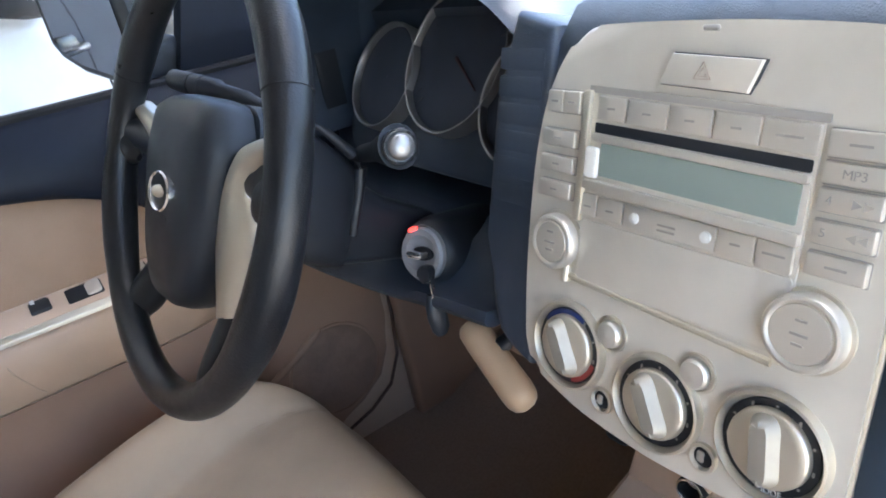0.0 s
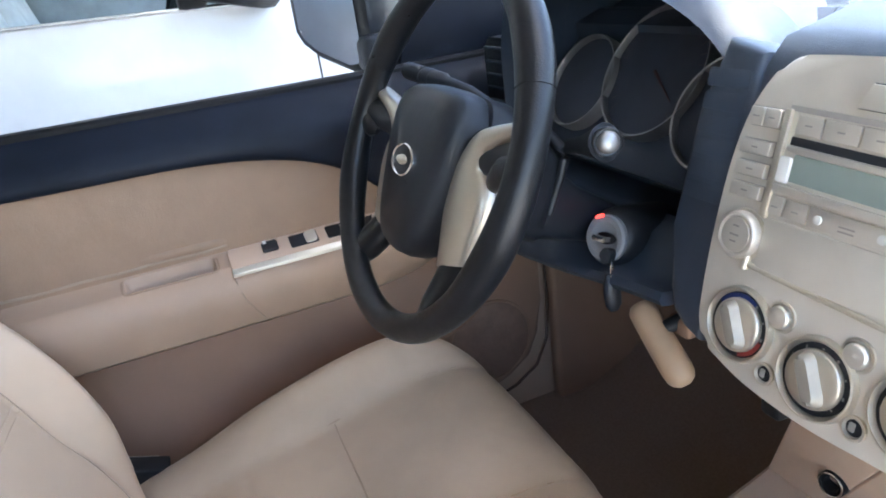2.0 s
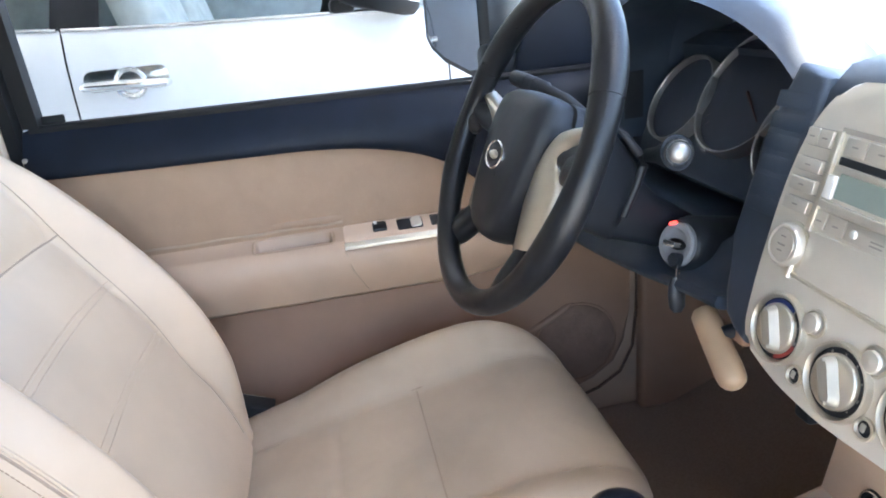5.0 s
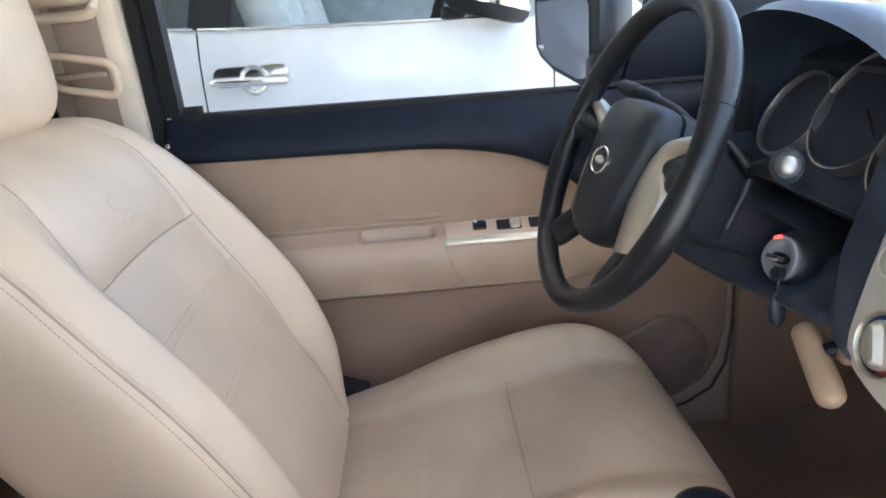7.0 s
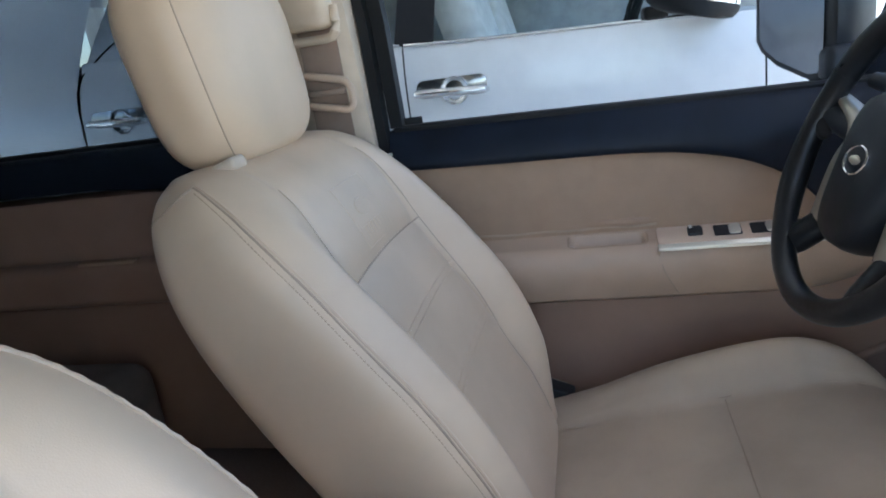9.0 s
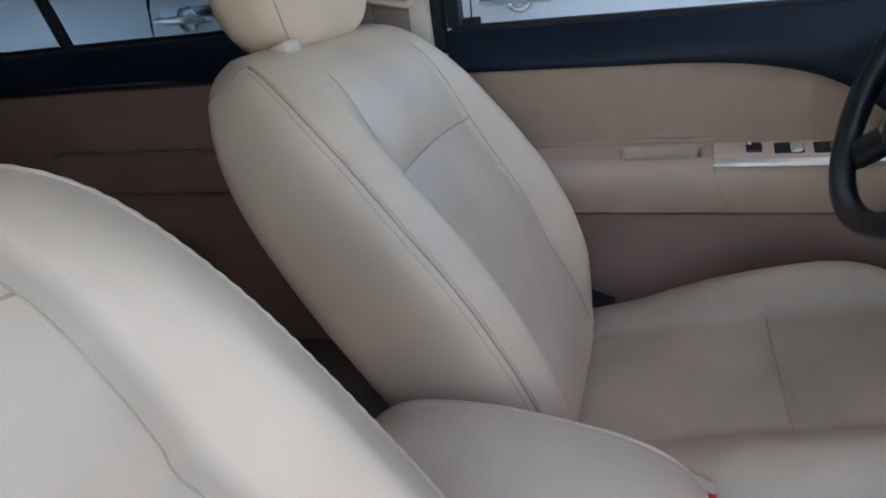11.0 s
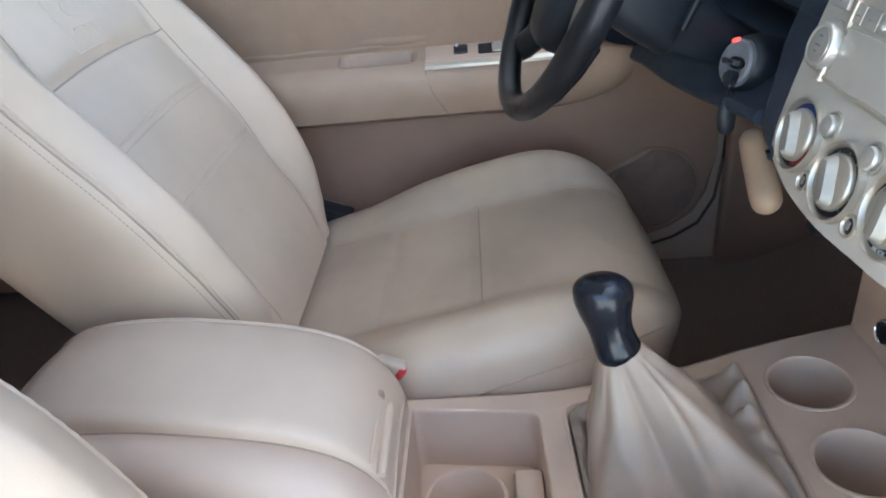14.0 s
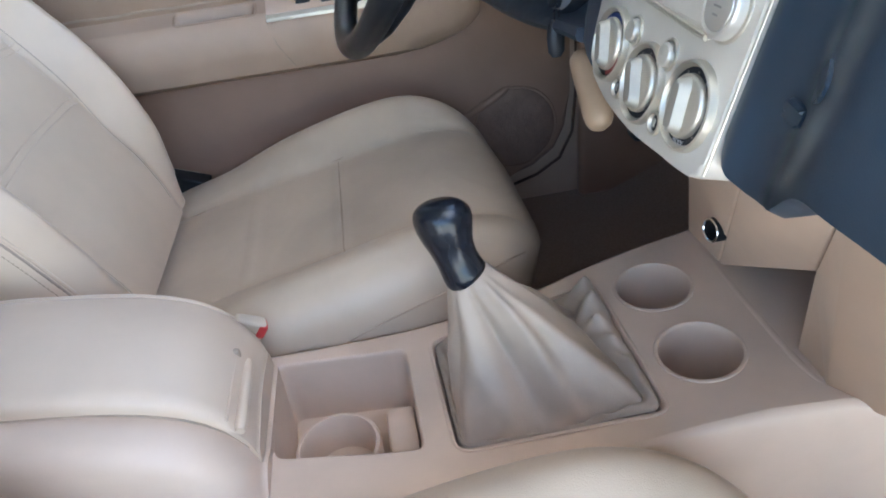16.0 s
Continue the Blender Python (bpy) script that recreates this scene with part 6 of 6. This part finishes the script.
    part("steering_wheel", tube([(-2.05 + 0.18 * math.cos(t), 0.22 + 0.06 * math.sin(t), 1.0 + 0.17 * math.sin(t)) for t in [2 * math.pi * i / 32 for i in range(32)]], 0.016, 8, loop=True), RUBBER, car)
    part("roof", box(-3.1, -1.75, -2.5, 0.1, 1.38, 1.46, 0.04, 4), PAINT, car)
    part("windscreen", rings([[(-1.78, 0.06, 1.40), (-1.66, 0.62, 1.12), (-1.62, 0.92, 0.90)], [(-3.05, 0.06, 1.40), (-3.15, 0.62, 1.12), (-3.2, 0.92, 0.90)]], closed=False), CARGLASS, car, "dark car windscreen")
    part("front_pillar", tube([(-1.60, 0.90, 0.90), (-1.66, 0.55, 1.13), (-1.78, 0.05, 1.40)], 0.035, 10), PAINT, car)
    bm = bmesh.new()
    for y0, y1 in ((-1.46, -0.486), (-0.474, 0.40)):
        tube([(side_x(y, belt(y)) + 0.004, y, belt(y) + 0.002) for y in [y0 + (y1 - y0) * i / 16 for i in range(17)]], 0.009, 8, bm, flat=0.6)
    part("belt_strip", bm, CHROME, car, "chrome window strip")
    for y0, z0 in ((-0.34, 0.812), (-1.475, 0.850)):
        x0 = side_x(y0, z0)
        h = part("door_handle", tube([(x0 + 0.012, y0 - 0.100, z0 + 0.004), (x0 + 0.030, y0 - 0.092, z0 + 0.004), (x0 + 0.042, y0 - 0.05, z0 + 0.003), (x0 + 0.044, y0, z0 + 0.001), (x0 + 0.040, y0 + 0.06, z0 - 0.002), (x0 + 0.030, y0 + 0.096, z0 - 0.004), (x0 + 0.012, y0 + 0.104, z0 - 0.005)], [0.009, 0.011, 0.0115, 0.0115, 0.0115, 0.011, 0.008], 12, flat=1.1), CHROME, car, "chrome door handle")
        part("handle_cup", lathe([(0.043, -0.004), (0.0425, 0.004), (0.041, 0.006), (0.0385, 0.005), (0.032, 0.0), (0.020, -0.005), (0.001, -0.006)], Matrix.Translation((x0 + 0.004, y0 + 0.006, z0 + 0.001)) @ Matrix.Rotation(radians(90), 4, "Y"), 40), CHROME, h, "chrome handle bowl")
        part("lock_cover", tube([(x0 + 0.014, y0 - 0.108, z0 + 0.004), (x0 + 0.026, y0 - 0.104, z0 + 0.004), (x0 + 0.034, y0 - 0.085, z0 + 0.004), (x0 + 0.034, y0 - 0.066, z0 + 0.003)], [0.008, 0.011, 0.0125, 0.0125], 12), CHROME, h, "chrome lock cover")
        part("handle_base", prism(rounded(-0.108, 0.104, -0.014, 0.040, 0.022), lambda u, v, w: Vector((x0 - 0.002 + w, y0 + u, z0 + v)), 0.005, 0.002), DARKCHROME, h, "dark chrome handle backing")
    wing = lambda k, z: [(-1.50 + 0.085 * math.cos(t) * (1.0 if k > 0.3 else 0.8), 0.325 + 0.118 * k * math.sin(t) + 0.02 * (1 - k), z - 0.03 * math.sin(t) * k) for t in [2 * math.pi * i / 36 for i in range(36)]]
    mr = part("side_mirror", rings([wing(k, z) for k, z in ((0.55, 0.925), (0.80, 0.932), (0.95, 0.948), (1.0, 0.962), (0.985, 0.967))]), RUBBER, car, "dark side mirror")
    part("mirror_cap", rings([wing(k, z) for k, z in ((1.0, 0.9665), (1.01, 0.974), (0.97, 0.992), (0.80, 1.008), (0.45, 1.016), (0.1, 1.018))]), CHROME, mr, "chrome upper cap")
    part("mirror_foot", box(-1.62, -1.50, 0.205, 0.27, 0.930, 0.966, 0.012, 3), RUBBER, mr)
    for y in (-1.95, 1.35):
        w = part("wheel", lathe([(0.36, -0.1), (0.36, 0.08), (0.33, 0.11), (0.24, 0.11), (0.22, 0.06), (0.001, 0.06)], Matrix.Translation((-1.72, y, -0.26)) @ Matrix.Rotation(radians(90), 4, "Y"), 40), RUBBER, car)
    return car


GREYSEAT = mat("pale_grey_cloth", (0.60, 0.59, 0.56), 0.85, bump=0.3)
LINING = mat("grey_lining", (0.34, 0.36, 0.36), 0.8)
DARKCHROME = mat("dark_chrome", (0.42, 0.43, 0.44), 0.22, metal=1.0)
build_neighbour()


CANOPY = mat("dull_metal_sheet", (0.42, 0.43, 0.43), 0.6, scale=3)


def build_yard():
    # unseen roof over the parked cars, open to the front and to one side
    can = empty("canopy_roof", (-2.0, -2.0, 2.4), "dull grey metal canopy roof over the parked cars", "canopy")
    # Made-up step in the edge: suns the dash top, keeps the door shaded.
    part("sheet", prism([(-9.0, -9.0), (1.2, -9.0), (1.2, 0.83), (0.12, 0.83), (-0.12, 0.95), (-9.0, 0.95)], lambda u, v, w: Vector((u, v, 2.45 + w)), 0.07, 0), CANOPY, can)
    for i in range(7):
        part("beam", box(-9.0, 1.2, -8.3 + 1.48 * i, -8.2 + 1.48 * i, 2.30, 2.45, 0.01), WALLPAINT, can)
    for x, y in ((-4.2, -3.5), (-4.2, -8.9), (-8.9, -8.9), (-8.9, -3.5)):
        part("post", box(x - 0.06, x + 0.06, y - 0.06, y + 0.06, -0.62, 2.45, 0.01), WALLPAINT, can)
    # bright wall and a white van ahead
    thing("backdrop", box(-14, 14, 11.0, 11.2, -0.62, 1.1, 0), WALLPAINT, "bright white yard wall", "wall", kind="structure")
    van = empty("white_car", (1.0, 6.5, -0.62), "white parked car seen through the windscreen", "car")
    rows = []
    for y, z, h in ((5.0, 0.25, 0.75), (5.1, 0.30, 0.80), (6.0, 0.38, 0.82), (6.5, 0.85, 0.74), (8.4, 0.88, 0.74), (8.9, 0.40, 0.82), (9.2, 0.30, 0.78)):
        rows.append([(-1.2 - h, y, -0.35), (-1.2 - h, y, 0.2), (-1.2 - h * 0.85, y, z), (-1.2 + h * 0.85, y, z), (-1.2 + h, y, 0.2), (-1.2 + h, y, -0.35)])
    part("body", rings(rows), WHITE, van)
    part("windscreen", rings([[(-1.75, 6.08, 0.42), (-0.65, 6.08, 0.42)], [(-1.7, 6.46, 0.82), (-0.70, 6.46, 0.82)]], closed=False), DARKGLASS, van)
    for x in (-1.95, -0.45):
        for y in (5.6, 8.3):
            part("wheel", lathe([(0.3, -0.1), (0.3, 0.1), (0.001, 0.1)], Matrix.Translation((x, y, -0.32)) @ Matrix.Rotation(radians(90), 4, "Y"), 24), RUBBER, van)


build_yard()


def build_glazing():
    # Unseen panes, tinted near black to keep light out of the rear cabin.
    for name, pts in (("window_1", [(-1.66, 0.80), (-0.46, 0.80), (-0.46, 1.33), (-1.66, 1.33)]),):
        w = thing(name, prism(pts, lambda u, v, w: Vector((0.765 + w - 0.14 * (v - 0.8), u, v)), 0.003, 0), SMOKED, "unseen rear side window, tinted dark to dim the cabin", "window", kind="structure")
    thing("window_2", prism([(-0.76, 0.9), (0.76, 0.9), (0.64, 1.33), (-0.64, 1.33)], lambda u, v, w: Vector((u, -1.93 - w, v)), 0.003, 0), SMOKED, "unseen rear window, tinted dark to dim the cabin", "window", kind="structure")

    screen = thing("window_3", prism([(-0.74, 0.0), (0.74, 0.0), (0.62, 0.86), (-0.62, 0.86)], lambda u, v, w: Vector((u, 1.085 - 0.865 * v, 0.875 + 0.545 * v + w)), 0.004, 0), CLEAR, "clear windscreen glass over the dashboard", "windscreen", kind="structure")
    screen.visible_shadow = False


build_glazing()
